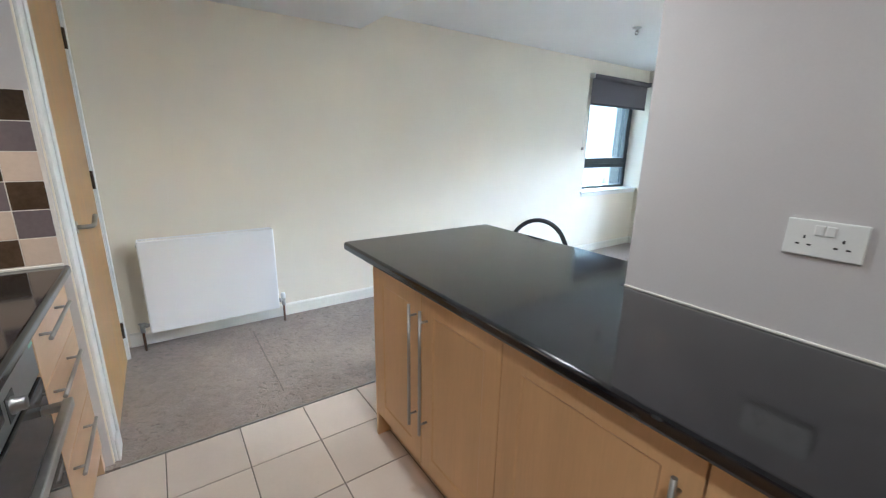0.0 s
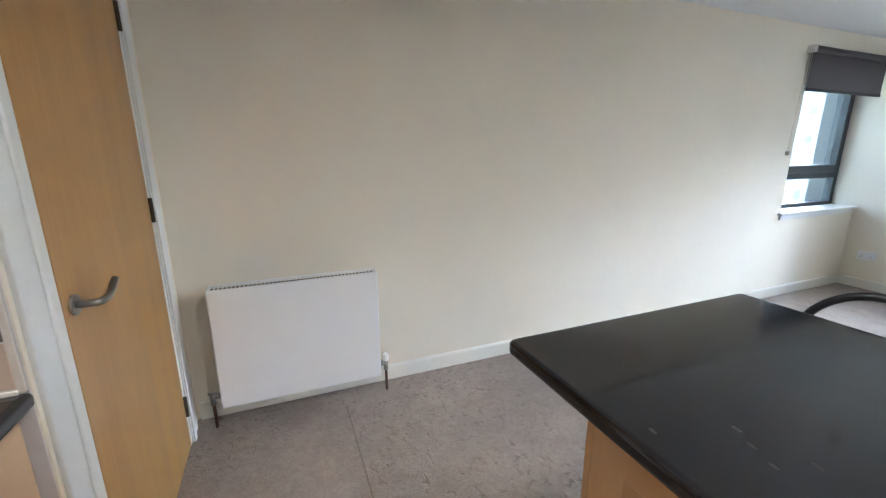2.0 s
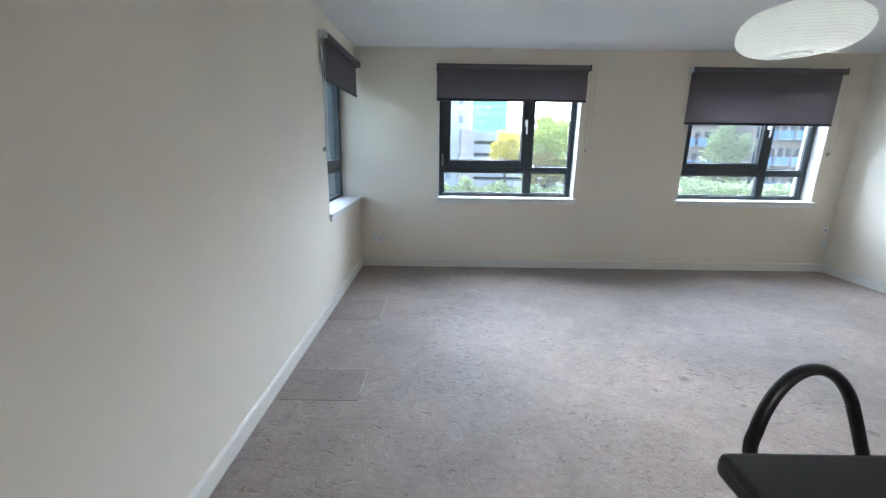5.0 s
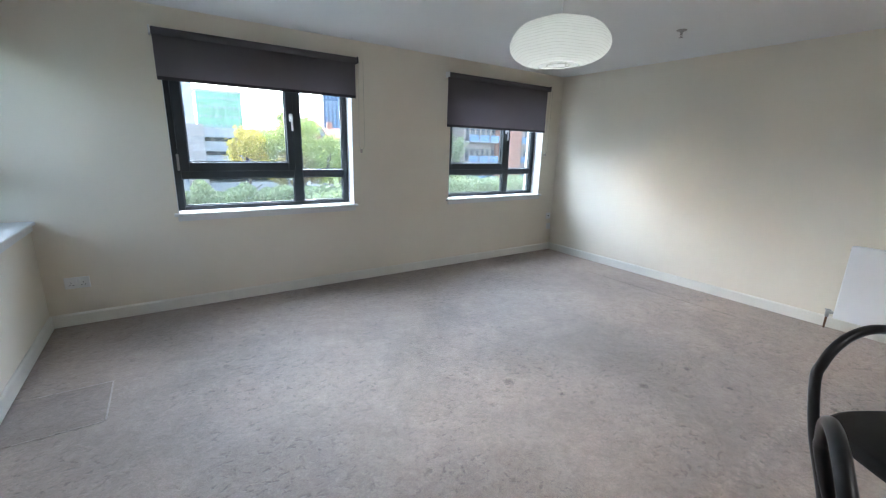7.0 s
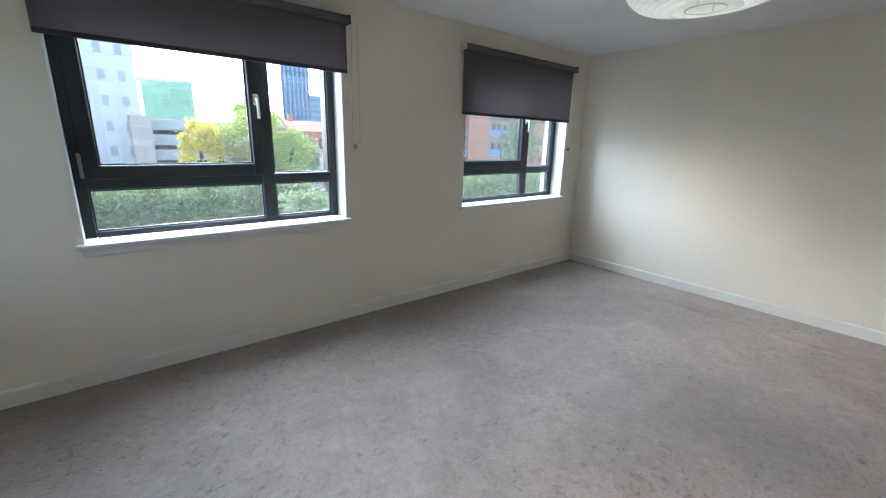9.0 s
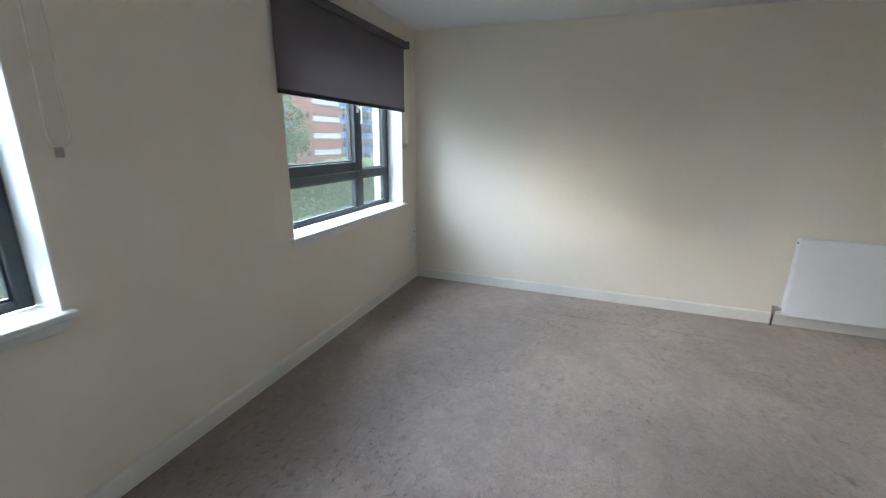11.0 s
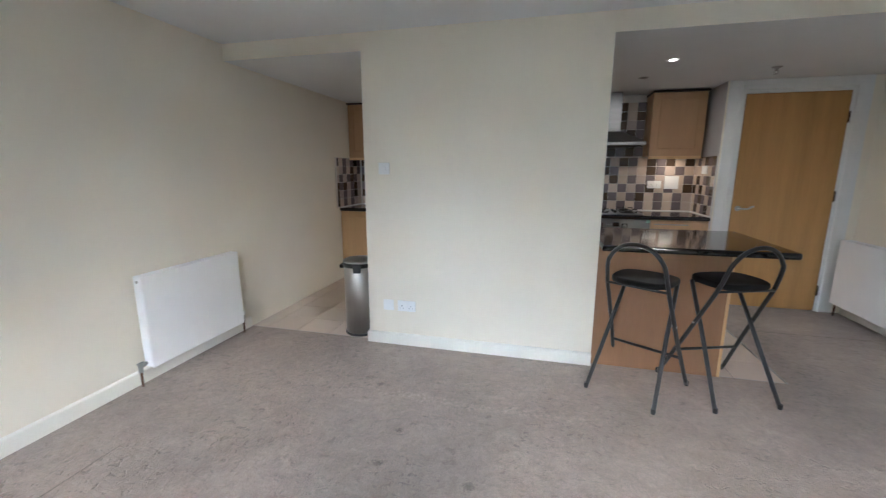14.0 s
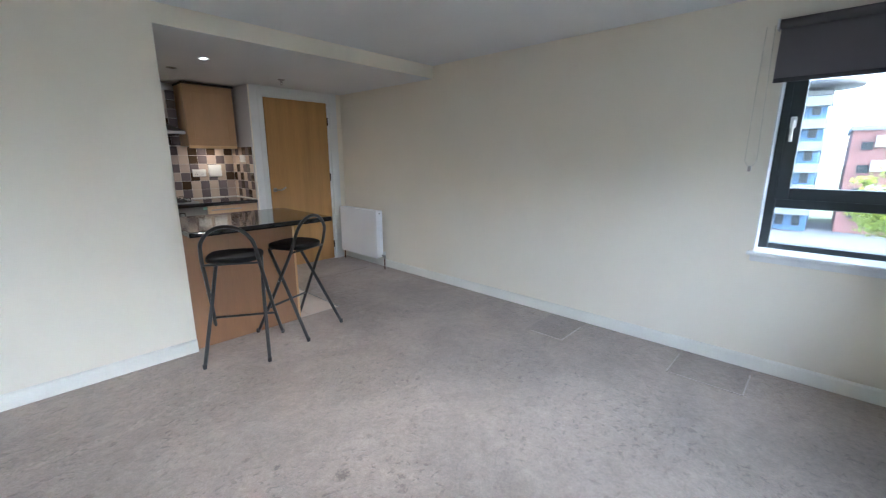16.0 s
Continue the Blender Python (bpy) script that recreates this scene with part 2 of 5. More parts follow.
CARPET = carpet_material("taupe_carpet", (0.305, 0.244, 0.202))
CARPETL = carpet_material("pale_frayed_carpet", (0.42, 0.36, 0.32))
CARPETD = carpet_material("dirty_carpet_seam", (0.20, 0.16, 0.13))
CARPETB = carpet_material("flattened_taupe_carpet", (0.254, 0.204, 0.171))


def glass_material():
    m = bpy.data.materials.new("window_glass")
    m.use_nodes = True
    b = m.node_tree.nodes["Principled BSDF"]
    # grey tint put in to hold down the brightness of the view outside
    b.inputs["Base Color"].default_value = (0.405, 0.425, 0.425, 1)
    b.inputs["Roughness"].default_value = 0.0
    b.inputs["IOR"].default_value = 1.45
    b.inputs["Transmission Weight"].default_value = 1.0
    # faint white veil that paints haze over the view
    n, l = m.node_tree.nodes, m.node_tree.links
    haze = n.new("ShaderNodeBsdfTranslucent")
    haze.inputs["Color"].default_value = (0.9, 0.93, 0.95, 1)
    mx = n.new("ShaderNodeMixShader")
    mx.inputs[0].default_value = 0.006
    l.new(b.outputs[0], mx.inputs[1])
    l.new(haze.outputs[0], mx.inputs[2])
    l.new(mx.outputs[0], n["Material Output"].inputs["Surface"])
    return m


GLASS = glass_material()


def cloth_material(name, colour, through_light, fine):
    """Cloth or paper that lets some light through."""
    m = mat(name, colour, 0.85, vary=0.05, scale=3, fine=fine, bump=0.15)
    n, l = m.node_tree.nodes, m.node_tree.links
    tr = n.new("ShaderNodeBsdfTranslucent")
    tr.inputs["Color"].default_value = (*colour, 1)
    mx = n.new("ShaderNodeMixShader")
    mx.inputs[0].default_value = through_light
    out = n["Material Output"]
    l.new(n["Principled BSDF"].outputs[0], mx.inputs[1])
    l.new(tr.outputs[0], mx.inputs[2])
    l.new(mx.outputs[0], out.inputs["Surface"])
    return m


BLINDCLOTH = cloth_material("charcoal_blind_fabric", (0.20, 0.182, 0.188), 0.42, 700)
BLINDBAR = mat("charcoal_blind_rail", (0.05, 0.046, 0.05), 0.5, vary=0.1, scale=6, fine=200, bump=0.03)
PAPER = cloth_material("white_rice_paper", (0.88, 0.89, 0.84), 0.5, 120)


def glow(name, colour, strength):
    m = bpy.data.materials.new(name)
    m.use_nodes = True
    b = m.node_tree.nodes["Principled BSDF"]
    b.inputs["Emission Color"].default_value = (*colour, 1)
    b.inputs["Emission Strength"].default_value = strength
    return m


LAMPGLOW = glow("lit_lamp_face", (1.0, 0.9, 0.75), 1.5)
BULB = glow("lit_bulb", (1.0, 0.94, 0.82), 1.35)

# ---- mesh helpers ----


def box(bm, lo, hi, bevel=0.0, segs=2):
    """Adds a box from corner lo to corner hi, with rounded edges where bevel is given."""
    b2 = bmesh.new()
    bmesh.ops.create_cube(b2, size=1)
    for v in b2.verts:
        v.co = Vector([(a + c) / 2 + k * (c - a) for a, c, k in zip(lo, hi, v.co)])
    if bevel:
        bmesh.ops.bevel(b2, geom=b2.edges[:], offset=bevel, segments=segs, profile=0.5, affect="EDGES")
    join(bm, b2)
    return bm


def join(bm, other, m=None):
    me = bpy.data.meshes.new("join")
    other.to_mesh(me)
    other.free()
    if m:
        me.transform(m)
    bm.from_mesh(me)
    bpy.data.meshes.remove(me)
    return bm


def boxed(lo, hi, bevel=0.0, segs=2):
    return box(bmesh.new(), lo, hi, bevel, segs)


def tube(bm, pts, r, sides=12, caps=True):
    """A round bar along a line of points."""
    pts = [Vector(p) for p in pts]
    rings = []
    prev = None
    for i, p in enumerate(pts):
        d = (pts[min(i + 1, len(pts) - 1)] - pts[max(i - 1, 0)]).normalized()
        if prev is None:
            a = d.orthogonal().normalized()
        else:
            a = (prev - d * prev.dot(d)).normalized()
        prev = a
        c = d.cross(a)
        rings.append([bm.verts.new(p + r * (math.cos(k * 2 * math.pi / sides) * a + math.sin(k * 2 * math.pi / sides) * c)) for k in range(sides)])
    for r0, r1 in zip(rings, rings[1:]):
        for k in range(sides):
            f = bm.faces.new((r0[k], r0[(k + 1) % sides], r1[(k + 1) % sides], r1[k]))
            f.smooth = True
    if caps:
        bm.faces.new(rings[0][::-1])
        bm.faces.new(rings[-1])
    return bm


def lathe(bm, profile, centre=(0, 0, 0), sides=32, smooth=True):
    """A body of revolution about the upright through centre; profile holds (radius, height)."""
    rings = []
    for r, z in profile:
        if r < 1e-6:
            rings.append([bm.verts.new((centre[0], centre[1], centre[2] + z))])
        else:
            rings.append([bm.verts.new((centre[0] + r * math.cos(a), centre[1] + r * math.sin(a), centre[2] + z))
                          for a in [k * 2 * math.pi / sides for k in range(sides)]])
    for r0, r1 in zip(rings, rings[1:]):
        for k in range(sides):
            a, b = r0[k % len(r0)], r0[(k + 1) % len(r0)]
            c, d = r1[(k + 1) % len(r1)], r1[k % len(r1)]
            vs = list(dict.fromkeys((a, b, c, d)))
            if len(vs) > 2:
                bm.faces.new(vs).smooth = smooth
    return bm


def slab(bm, outline, z0, z1, bevel=0.0, segs=4):
    """An upright prism over a flat outline, its edges rounded."""
    b2 = bmesh.new()
    lo = [b2.verts.new((x, y, z0)) for x, y in outline]
    hi = [b2.verts.new((x, y, z1)) for x, y in outline]
    n = len(outline)
    b2.faces.new(lo[::-1])
    b2.faces.new(hi)
    for k in range(n):
        b2.faces.new((lo[k], lo[(k + 1) % n], hi[(k + 1) % n], hi[k]))
    bmesh.ops.recalc_face_normals(b2, faces=b2.faces[:])
    if bevel:
        ed = [e for e in b2.edges if abs(e.verts[0].co.z - e.verts[1].co.z) < 1e-6]
        bmesh.ops.bevel(b2, geom=ed, offset=bevel, segments=segs, profile=0.5, affect="EDGES")
    return join(bm, b2)


def rounded(x0, y0, x1, y1, r, n=5):
    out = []
    for cx, cy, a0 in ((x1 - r, y1 - r, 0), (x0 + r, y1 - r, 90), (x0 + r, y0 + r, 180), (x1 - r, y0 + r, 270)):
        for k in range(n + 1):
            a = radians(a0 + 90 * k / n)
            out.append((cx + r * math.cos(a), cy + r * math.sin(a)))
    return out


def finish(name, bm, material):
    bmesh.ops.recalc_face_normals(bm, faces=bm.faces[:])
    me = bpy.data.meshes.new(name)
    bm.to_mesh(me)
    bm.free()
    me.materials.append(material)
    return me


def structure(name, bm, material, label=""):
    return tagged(new(name, finish(name, bm, material)), label, kind="structure")


def thing(name, at, label, category, group="", m=None):
    """An Empty at the base of a thing. With m its parts are in its own space, else in the world's."""
    ob = new(name)
    ob.empty_display_size = 0.05
    ob.matrix_basis = m or Matrix.Translation(at)
    if m is None:
        BASE[ob] = ob.matrix_basis.copy()
    return tagged(ob, label, category, group)


def part(name, bm, material, parent, label=""):
    ob = new(name, finish(name, bm, material) if isinstance(bm, bmesh.types.BMesh) else bm)
    ob.parent = parent
    ob.matrix_parent_inverse = BASE.get(parent, Matrix()).inverted()
    return tagged(ob, label)


def wall(axis, at0, at1, u0, u1, z0, z1, holes=()):
    """A wall with openings. axis 'x': its faces look along x, it runs along y; holes are (u0, z0, u1, z1)."""
    us = sorted({u0, u1, *[h[0] for h in holes], *[h[2] for h in holes]})
    zs = sorted({z0, z1, *[h[1] for h in holes], *[h[3] for h in holes]})
    bm = bmesh.new()
    P = (lambda a, u, z: (a, u, z)) if axis == "x" else (lambda a, u, z: (u, a, z))

    def solid(i, j):
        if not (0 <= i < len(us) - 1 and 0 <= j < len(zs) - 1):
            return False
        u, z = (us[i] + us[i + 1]) / 2, (zs[j] + zs[j + 1]) / 2
        return not any(h[0] < u < h[2] and h[1] < z < h[3] for h in holes)

    def quad(*ps):
        bm.faces.new([bm.verts.new(p) for p in ps])

    for i in range(len(us) - 1):
        for j in range(len(zs) - 1):
            if not solid(i, j):
                continue
            a, b, c, d = us[i], us[i + 1], zs[j], zs[j + 1]
            for s in (at0, at1):
                quad(P(s, a, c), P(s, b, c), P(s, b, d), P(s, a, d))
            for di, dj, p, q in ((-1, 0, (a, c), (a, d)), (1, 0, (b, c), (b, d)), (0, -1, (a, c), (b, c)), (0, 1, (a, d), (b, d))):
                if not solid(i + di, j + dj):
                    quad(P(at0, *p), P(at1, *p), P(at1, *q), P(at0, *q))
    bmesh.ops.remove_doubles(bm, verts=bm.verts[:], dist=1e-5)
    return bm


# ---- the flat: plan in metres ----
YN, XE = 4.12, 5.36          # window wall, east wall (west wall at 0, partition's room face at y 0)
H, HK = 2.34, 2.215          # ceilings of room and kitchen
YD = -1.75                   # wall with the door
YS = -2.37                   # back wall of the kitchen
PX0, PX1, PT = 2.485, 4.19, -0.152   # partition
WIN = ((0.88, 2.39), (3.543, 5.053)) # openings of the north windows
ZS, ZH = 0.79, 2.10          # their foot and head
WW = (2.92, 4.12)            # opening of the west window, up to the corner
NIB = 1.22

structure("floor_slab", boxed((-0.3, -2.7, -0.25), (XE + 0.3, YN + 0.3, -0.012)), GROUT)
structure("ceiling", boxed((-0.3, 0.0, H), (XE + 0.3, YN + 0.3, H + 0.2)), CEIL, "plain white painted ceiling of the living room")
structure("ceiling_kitchen", boxed((-0.3, -2.7, HK), (XE + 0.3, PT + 0.001, H + 0.2)), CEIL, "lower white painted ceiling over the kitchen")
for x0, x1 in ((0.001, PX0), (PX1, XE - 0.001)):
    structure("wall_bulkhead", boxed((x0, -0.004, HK), (x1, 0.0, H + 0.01)), WALL, "cream painted drop between the two ceilings")
for x0, x1 in ((-0.3, PX0), (PX1, XE + 0.3)):
    structure("ceiling_kitchen_edge", boxed((x0, PT + 0.001, HK), (x1, -0.004, H + 0.2)), CEIL, "lower white painted ceiling edge")
structure("wall_west", wall("x", -0.42, 0.0, -2.7, YN + 0.3, -0.02, H + 0.05, [(WW[0], ZS, WW[1], ZH)]), WALL, "long cream painted wall with a window near its end")
structure("wall_east", wall("x", XE, XE + 0.25, -2.7, YN + 0.3, -0.02, H + 0.05), WALL, "plain cream painted wall")
structure("wall_north", wall("y", YN, YN + 0.30, 0.0, XE, -0.02, H + 0.05, [(a, ZS, b, ZH) for a, b in WIN]), WALL, "cream painted wall with two windows")
structure("wall_partition", boxed((PX0, PT + 0.003, -0.02), (PX1, 0.0, H + 0.05)), WALL, "cream painted partition between living room and kitchen")
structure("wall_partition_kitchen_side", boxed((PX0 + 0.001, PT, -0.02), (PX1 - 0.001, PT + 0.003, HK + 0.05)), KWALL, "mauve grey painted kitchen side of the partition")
structure("wall_door", wall("y", YD - 0.12, YD, 0.0, NIB - 0.003, -0.02, HK + 0.05, [(0.20, -0.02, 1.075, 2.115)]), WALL, "cream painted wall around the flat's inner door")
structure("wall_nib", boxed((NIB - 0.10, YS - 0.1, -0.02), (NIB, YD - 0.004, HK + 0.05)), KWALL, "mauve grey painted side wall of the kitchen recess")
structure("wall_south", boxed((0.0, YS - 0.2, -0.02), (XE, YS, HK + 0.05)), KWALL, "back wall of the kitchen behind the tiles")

structure("carpet", boxed((0.0, -0.04, -0.012), (XE, YN, 0.006)), CARPET, "worn taupe carpet with trodden marks")
structure("carpet_hall", boxed((0.0, YD - 0.14, -0.012), (1.25, -0.04, 0.006)), CARPET, "worn taupe carpet in front of the door")
# patches let into the carpet, and its seams
for x0, y0, x1, y1, cm in ((0.02, 2.61, 0.44, 3.03, CARPETB), (0.02, 1.55, 0.48, 1.87, CARPETB)):
    structure("carpet_patch", boxed((x0, y0, 0.0), (x1, y1, 0.0085), 0.002), cm, "square patch let into the taupe carpet")
# frayed pale pile along the free edges of the patches
for x0, y0, x1, y1 in ((0.12, 3.026, 0.44, 3.034), (0.436, 2.62, 0.444, 3.026), (0.10, 2.606, 0.436, 2.613), (0.13, 1.867, 0.48, 1.876), (0.476, 1.60, 0.483, 1.867)):
    structure("carpet_fray", boxed((x0, y0, 0.0), (x1, y1, 0.0105), 0.0015), CARPETL, "pale frayed edge of the carpet patch")
for x0, y0, x1, y1 in ((0.19, -1.012, 1.06, -1.004), (4.885, 1.5, 4.891, 3.1)):
    structure("carpet_seam", boxed((x0, y0, 0.0), (x1, y1, 0.0078), 0.001), CARPETD, "thin dark seam of the carpet")
structure("threshold_strip", boxed((1.246, YD + 0.02, -0.005), (1.254, -0.036, 0.0065), 0.002), SATIN, "thin metal strip between carpet and tiles")
structure("threshold_strip", boxed((1.254, -0.044, -0.005), (XE, -0.036, 0.0065), 0.002), SATIN, "thin metal strip between carpet and tiles")


SKIRT = mat("off_white_skirting_gloss", (0.79, 0.765, 0.69), 0.35, vary=0.05, scale=2.5, fine=90, bump=0.04)


def skirting(x0, y0, x1, y1, side):
    """A board along a wall; side points into the room."""
    t, h = 0.016, 0.10
    sx, sy = side
    bm = bmesh.new()
    prof = [(0, 0), (t, 0), (t, h - 0.012), (t - 0.005, h - 0.004), (t - 0.009, h), (0, h)]
    ends = []
    for x, y in ((x0, y0), (x1, y1)):
        ends.append([bm.verts.new((x + sx * a, y + sy * a, z)) for a, z in prof])
    k = len(prof)
    for i in range(k):
        bm.faces.new((ends[0][i], ends[0][(i + 1) % k], ends[1][(i + 1) % k], ends[1][i]))
    bm.faces.new(ends[0])
    bm.faces.new(ends[1][::-1])
    structure("baseboard", bm, SKIRT, "white gloss painted skirting board")


skirting(0, YD + 0.02, 0, YN, (1, 0))
skirting(0.016, YN, XE - 0.016, YN, (0, -1))
skirting(XE, YN, XE, -0.03, (-1, 0))
skirting(PX0, 0, PX1, 0, (0, 1))
skirting(PX1, 0.016, PX1, PT, (1, 0))


# ---- windows ----
def frame_bar(lo, hi):
    return boxed(lo, hi, 0.006)


def window_sill(name, bm, label="white gloss painted window board"):
    return structure(name, bm, GLOSS, label)


def lever_handle(parent, x, y, z):
    bm = boxed((x - 0.016, y - 0.012, z - 0.035), (x + 0.016, y, z + 0.035), 0.008)
    tube(bm, [(x, y - 0.004, z), (x, y - 0.045, z)], 0.010)
    h = part("handle", bm, PLASTIC, parent, "pale grey window handle")
    bm = bmesh.new()
    tube(bm, [(x, y - 0.043, z + 0.012), (x, y - 0.045, z - 0.03), (x + 0.003, y - 0.04, z - 0.10), (x + 0.003, y - 0.036, z - 0.115)], 0.009)
    part("lever", bm, PLASTIC, h)


def window_two(ox, name):
    """Dark frame with a large tilting light, a narrow fixed light and two low lights. y is the inner face of the frame."""
    w = new(name)
    w.matrix_basis = Matrix.Translation((ox + 0.88, 4.26, ZS))
    BASE[w] = w.matrix_basis.copy()
    tagged(w, "dark grey framed window with four panes", "window", kind="structure")
    a, b, y0, y1, zb, zt = ox + 0.882, ox + 2.384, 4.26, 4.33, 0.812, 2.098
    m0, m1 = ox + 1.849, ox + 1.930
    for lo, hi in (((a, y0, zb), (a + 0.055, y1, zt)), ((b - 0.05, y0, zb), (b, y1, zt)), ((a + 0.055, y0, zb), (b - 0.05, y1, zb + 0.035)),
                   ((a + 0.055, y0, zt - 0.05), (b - 0.05, y1, zt)), ((m0, y0, zb + 0.035), (m1, y1, zt - 0.05)),
                   ((a + 0.055, y0, 1.081), (m0, y1, 1.147)), ((m1, y0, 1.081), (b - 0.05, y1, 1.147))):
        part("frame_bar", frame_bar(lo, hi), UPVC, w)
    # opening sash with its own frame
    sa, sb, sz0, sz1, sy = a + 0.045, m0 + 0.012, 1.14, zt - 0.04, y0 - 0.018
    bm = bmesh.new()
    for lo, hi in (((sa, sy, sz0), (sa + 0.075, y1 - 0.012, sz1)), ((sb - 0.062, sy, sz0), (sb, y1 - 0.012, sz1)),
                   ((sa + 0.075, sy, sz0), (sb - 0.062, y1 - 0.012, sz0 + 0.075)), ((sa + 0.075, sy, sz1 - 0.07), (sb - 0.062, y1 - 0.012, sz1))):
        box(bm, lo, hi, 0.006)
    sash = part("opening_sash", bm, UPVC, w)
    lever_handle(sash, sb - 0.022, sy, 1.62)
    bm = boxed((sa - 0.012, sy - 0.004, 1.147), (sa + 0.006, y0 + 0.002, 1.28), 0.004)
    part("hinge", bm, SATIN, sash, "pale grey window hinge")
    panes = ((sa + 0.075, sb - 0.062, sz0 + 0.075, sz1 - 0.07), (m1, b - 0.05, 1.15, zt - 0.05),
             (a + 0.055, m0, zb + 0.035, 1.081), (m1, b - 0.05, zb + 0.035, 1.081))
    for x0, x1, z0, z1 in panes:
        g = part("glass_pane", boxed((x0 - 0.004, 4.293, z0 - 0.004), (x1 + 0.004, 4.299, z1 + 0.004)), GLASS, w)
        g.visible_shadow = False
        bm = bmesh.new()
        e = 0.009
        for lo, hi in (((x0, 4.277, z0), (x0 + e, 4.293, z1)), ((x1 - e, 4.277, z0), (x1, 4.293, z1)),
                       ((x0 + e, 4.277, z0), (x1 - e, 4.293, z0 + e)), ((x0 + e, 4.277, z1 - e), (x1 - e, 4.293, z1))):
            box(bm, lo, hi)
        part("glazing_bead", bm, UPVC, w)
    window_sill("sill", slab(bmesh.new(), rounded(ox + 0.85, 4.083, ox + 2.418, 4.26, 0.006, 2), 0.788, 0.813, 0.008, 3))
    window_sill("sill_moulding", boxed((ox + 0.875, 4.102, 0.748), (ox + 2.395, 4.1195, 0.788), 0.004), "white moulding under the window board")
    # white painted reveal boards
    for lo, hi in (((ox + 0.88, YN + 0.001, 0.813), (ox + 0.886, 4.26, ZH)), ((ox + 2.384, YN + 0.001, 0.813), (ox + 2.39, 4.26, ZH)),
                   ((ox + 0.886, YN + 0.001, ZH - 0.004), (ox + 2.384, 4.26, ZH + 0.002))):
        structure("reveal", boxed(lo, hi), GLOSS, "white painted window reveal")


window_two(0.0, "window_1")
window_two(2.663, "window_2")


def window_west():
    w = new("window_3")
    w.matrix_basis = Matrix.Translation((-0.18, WW[0], ZS))
    BASE[w] = w.matrix_basis.copy()
    tagged(w, "narrow dark grey framed window with two panes", "window", kind="structure")
    a, b, x0, x1, zb, zt = WW[0] + 0.002, WW[1] - 0.002, -0.25, -0.18, 0.812, 2.098
    for lo, hi in (((x0, a, zb), (x1, a + 0.055, zt)), ((x0, b - 0.055, zb), (x1, b, zt)), ((x0, a + 0.055, zb), (x1, b - 0.055, zb + 0.035)),
                   ((x0, a + 0.055, zt - 0.05), (x1, b - 0.055, zt)), ((x0, a + 0.055, 1.085), (x1, b - 0.055, 1.15))):
        part("frame_bar", frame_bar(lo, hi), UPVC, w)
    sa, sb, sz0, sz1, sx = a + 0.045, b - 0.045, 1.14, zt - 0.04, x1 + 0.018
    bm = bmesh.new()
    for lo, hi in (((x0 + 0.012, sa, sz0), (sx, sa + 0.07, sz1)), ((x0 + 0.012, sb - 0.07, sz0), (sx, sb, sz1)),
                   ((x0 + 0.012, sa + 0.07, sz0), (sx, sb - 0.07, sz0 + 0.075)), ((x0 + 0.012, sa + 0.07, sz1 - 0.07), (sx, sb - 0.07, sz1))):
        box(bm, lo, hi, 0.006)
    sash = part("opening_sash", bm, UPVC, w)
    y = sa + 0.03
    bm = boxed((sx, y - 0.016, 1.585), (sx + 0.012, y + 0.016, 1.655), 0.008)
    tube(bm, [(sx + 0.004, y, 1.62), (sx + 0.045, y, 1.62)], 0.010)
    h = part("handle", bm, PLASTIC, sash, "pale grey window handle")
    part("lever", tube(bmesh.new(), [(sx + 0.043, y, 1.632), (sx + 0.045, y, 1.59), (sx + 0.04, y, 1.52), (sx + 0.036, y, 1.505)], 0.009), PLASTIC, h)
    for u0, u1, z0, z1 in ((sa + 0.07, sb - 0.07, sz0 + 0.075, sz1 - 0.07), (a + 0.055, b - 0.055, zb + 0.035, 1.085)):
        g = part("glass_pane", boxed((-0.22, u0 - 0.004, z0 - 0.004), (-0.214, u1 + 0.004, z1 + 0.004)), GLASS, w)
        g.visible_shadow = False
    window_sill("sill", slab(bmesh.new(), [(-0.18, 2.921), (-0.0005, 2.921), (-0.0005, 2.89), (0.035, 2.89), (0.035, 4.103), (0.0, 4.119), (-0.18, 4.119)], 0.788, 0.813, 0.008, 3))
    window_sill("sill_moulding", boxed((0.0005, 2.91, 0.748), (0.018, 4.10, 0.788), 0.004), "white moulding under the window board")
    for lo, hi in (((-0.42, WW[0], 0.79), (-0.25, WW[0] + 0.012, ZH)), ((-0.42, WW[1] - 0.012, 0.79), (-0.25, WW[1], ZH)),
                   ((-0.42, WW[0] + 0.012, ZH - 0.012), (-0.25, WW[1] - 0.012, ZH)), ((-0.45, WW[0] + 0.012, 0.785), (-0.25, WW[1] - 0.012, 0.80))):
        part("outer_lining", boxed(lo, hi, 0.001), UPVC, w)
    for lo, hi in (((-0.18, WW[0], 0.813), (-0.001, WW[0] + 0.006, ZH)), ((-0.18, WW[0] + 0.006, ZH - 0.004), (-0.001, WW[1] - 0.001, ZH + 0.002))):
        structure("reveal", boxed(lo, hi), GLOSS, "white painted window reveal")


window_west()


# ---- blinds ----
CHAIN = mat("cream_bead_chain", (0.60, 0.56, 0.46), 0.4, vary=0.06, scale=20, fine=300, bump=0.0)
CLIP = mat("smoky_clip_plastic", (0.38, 0.34, 0.29), 0.3, vary=0.08, scale=20, fine=200, bump=0.0)


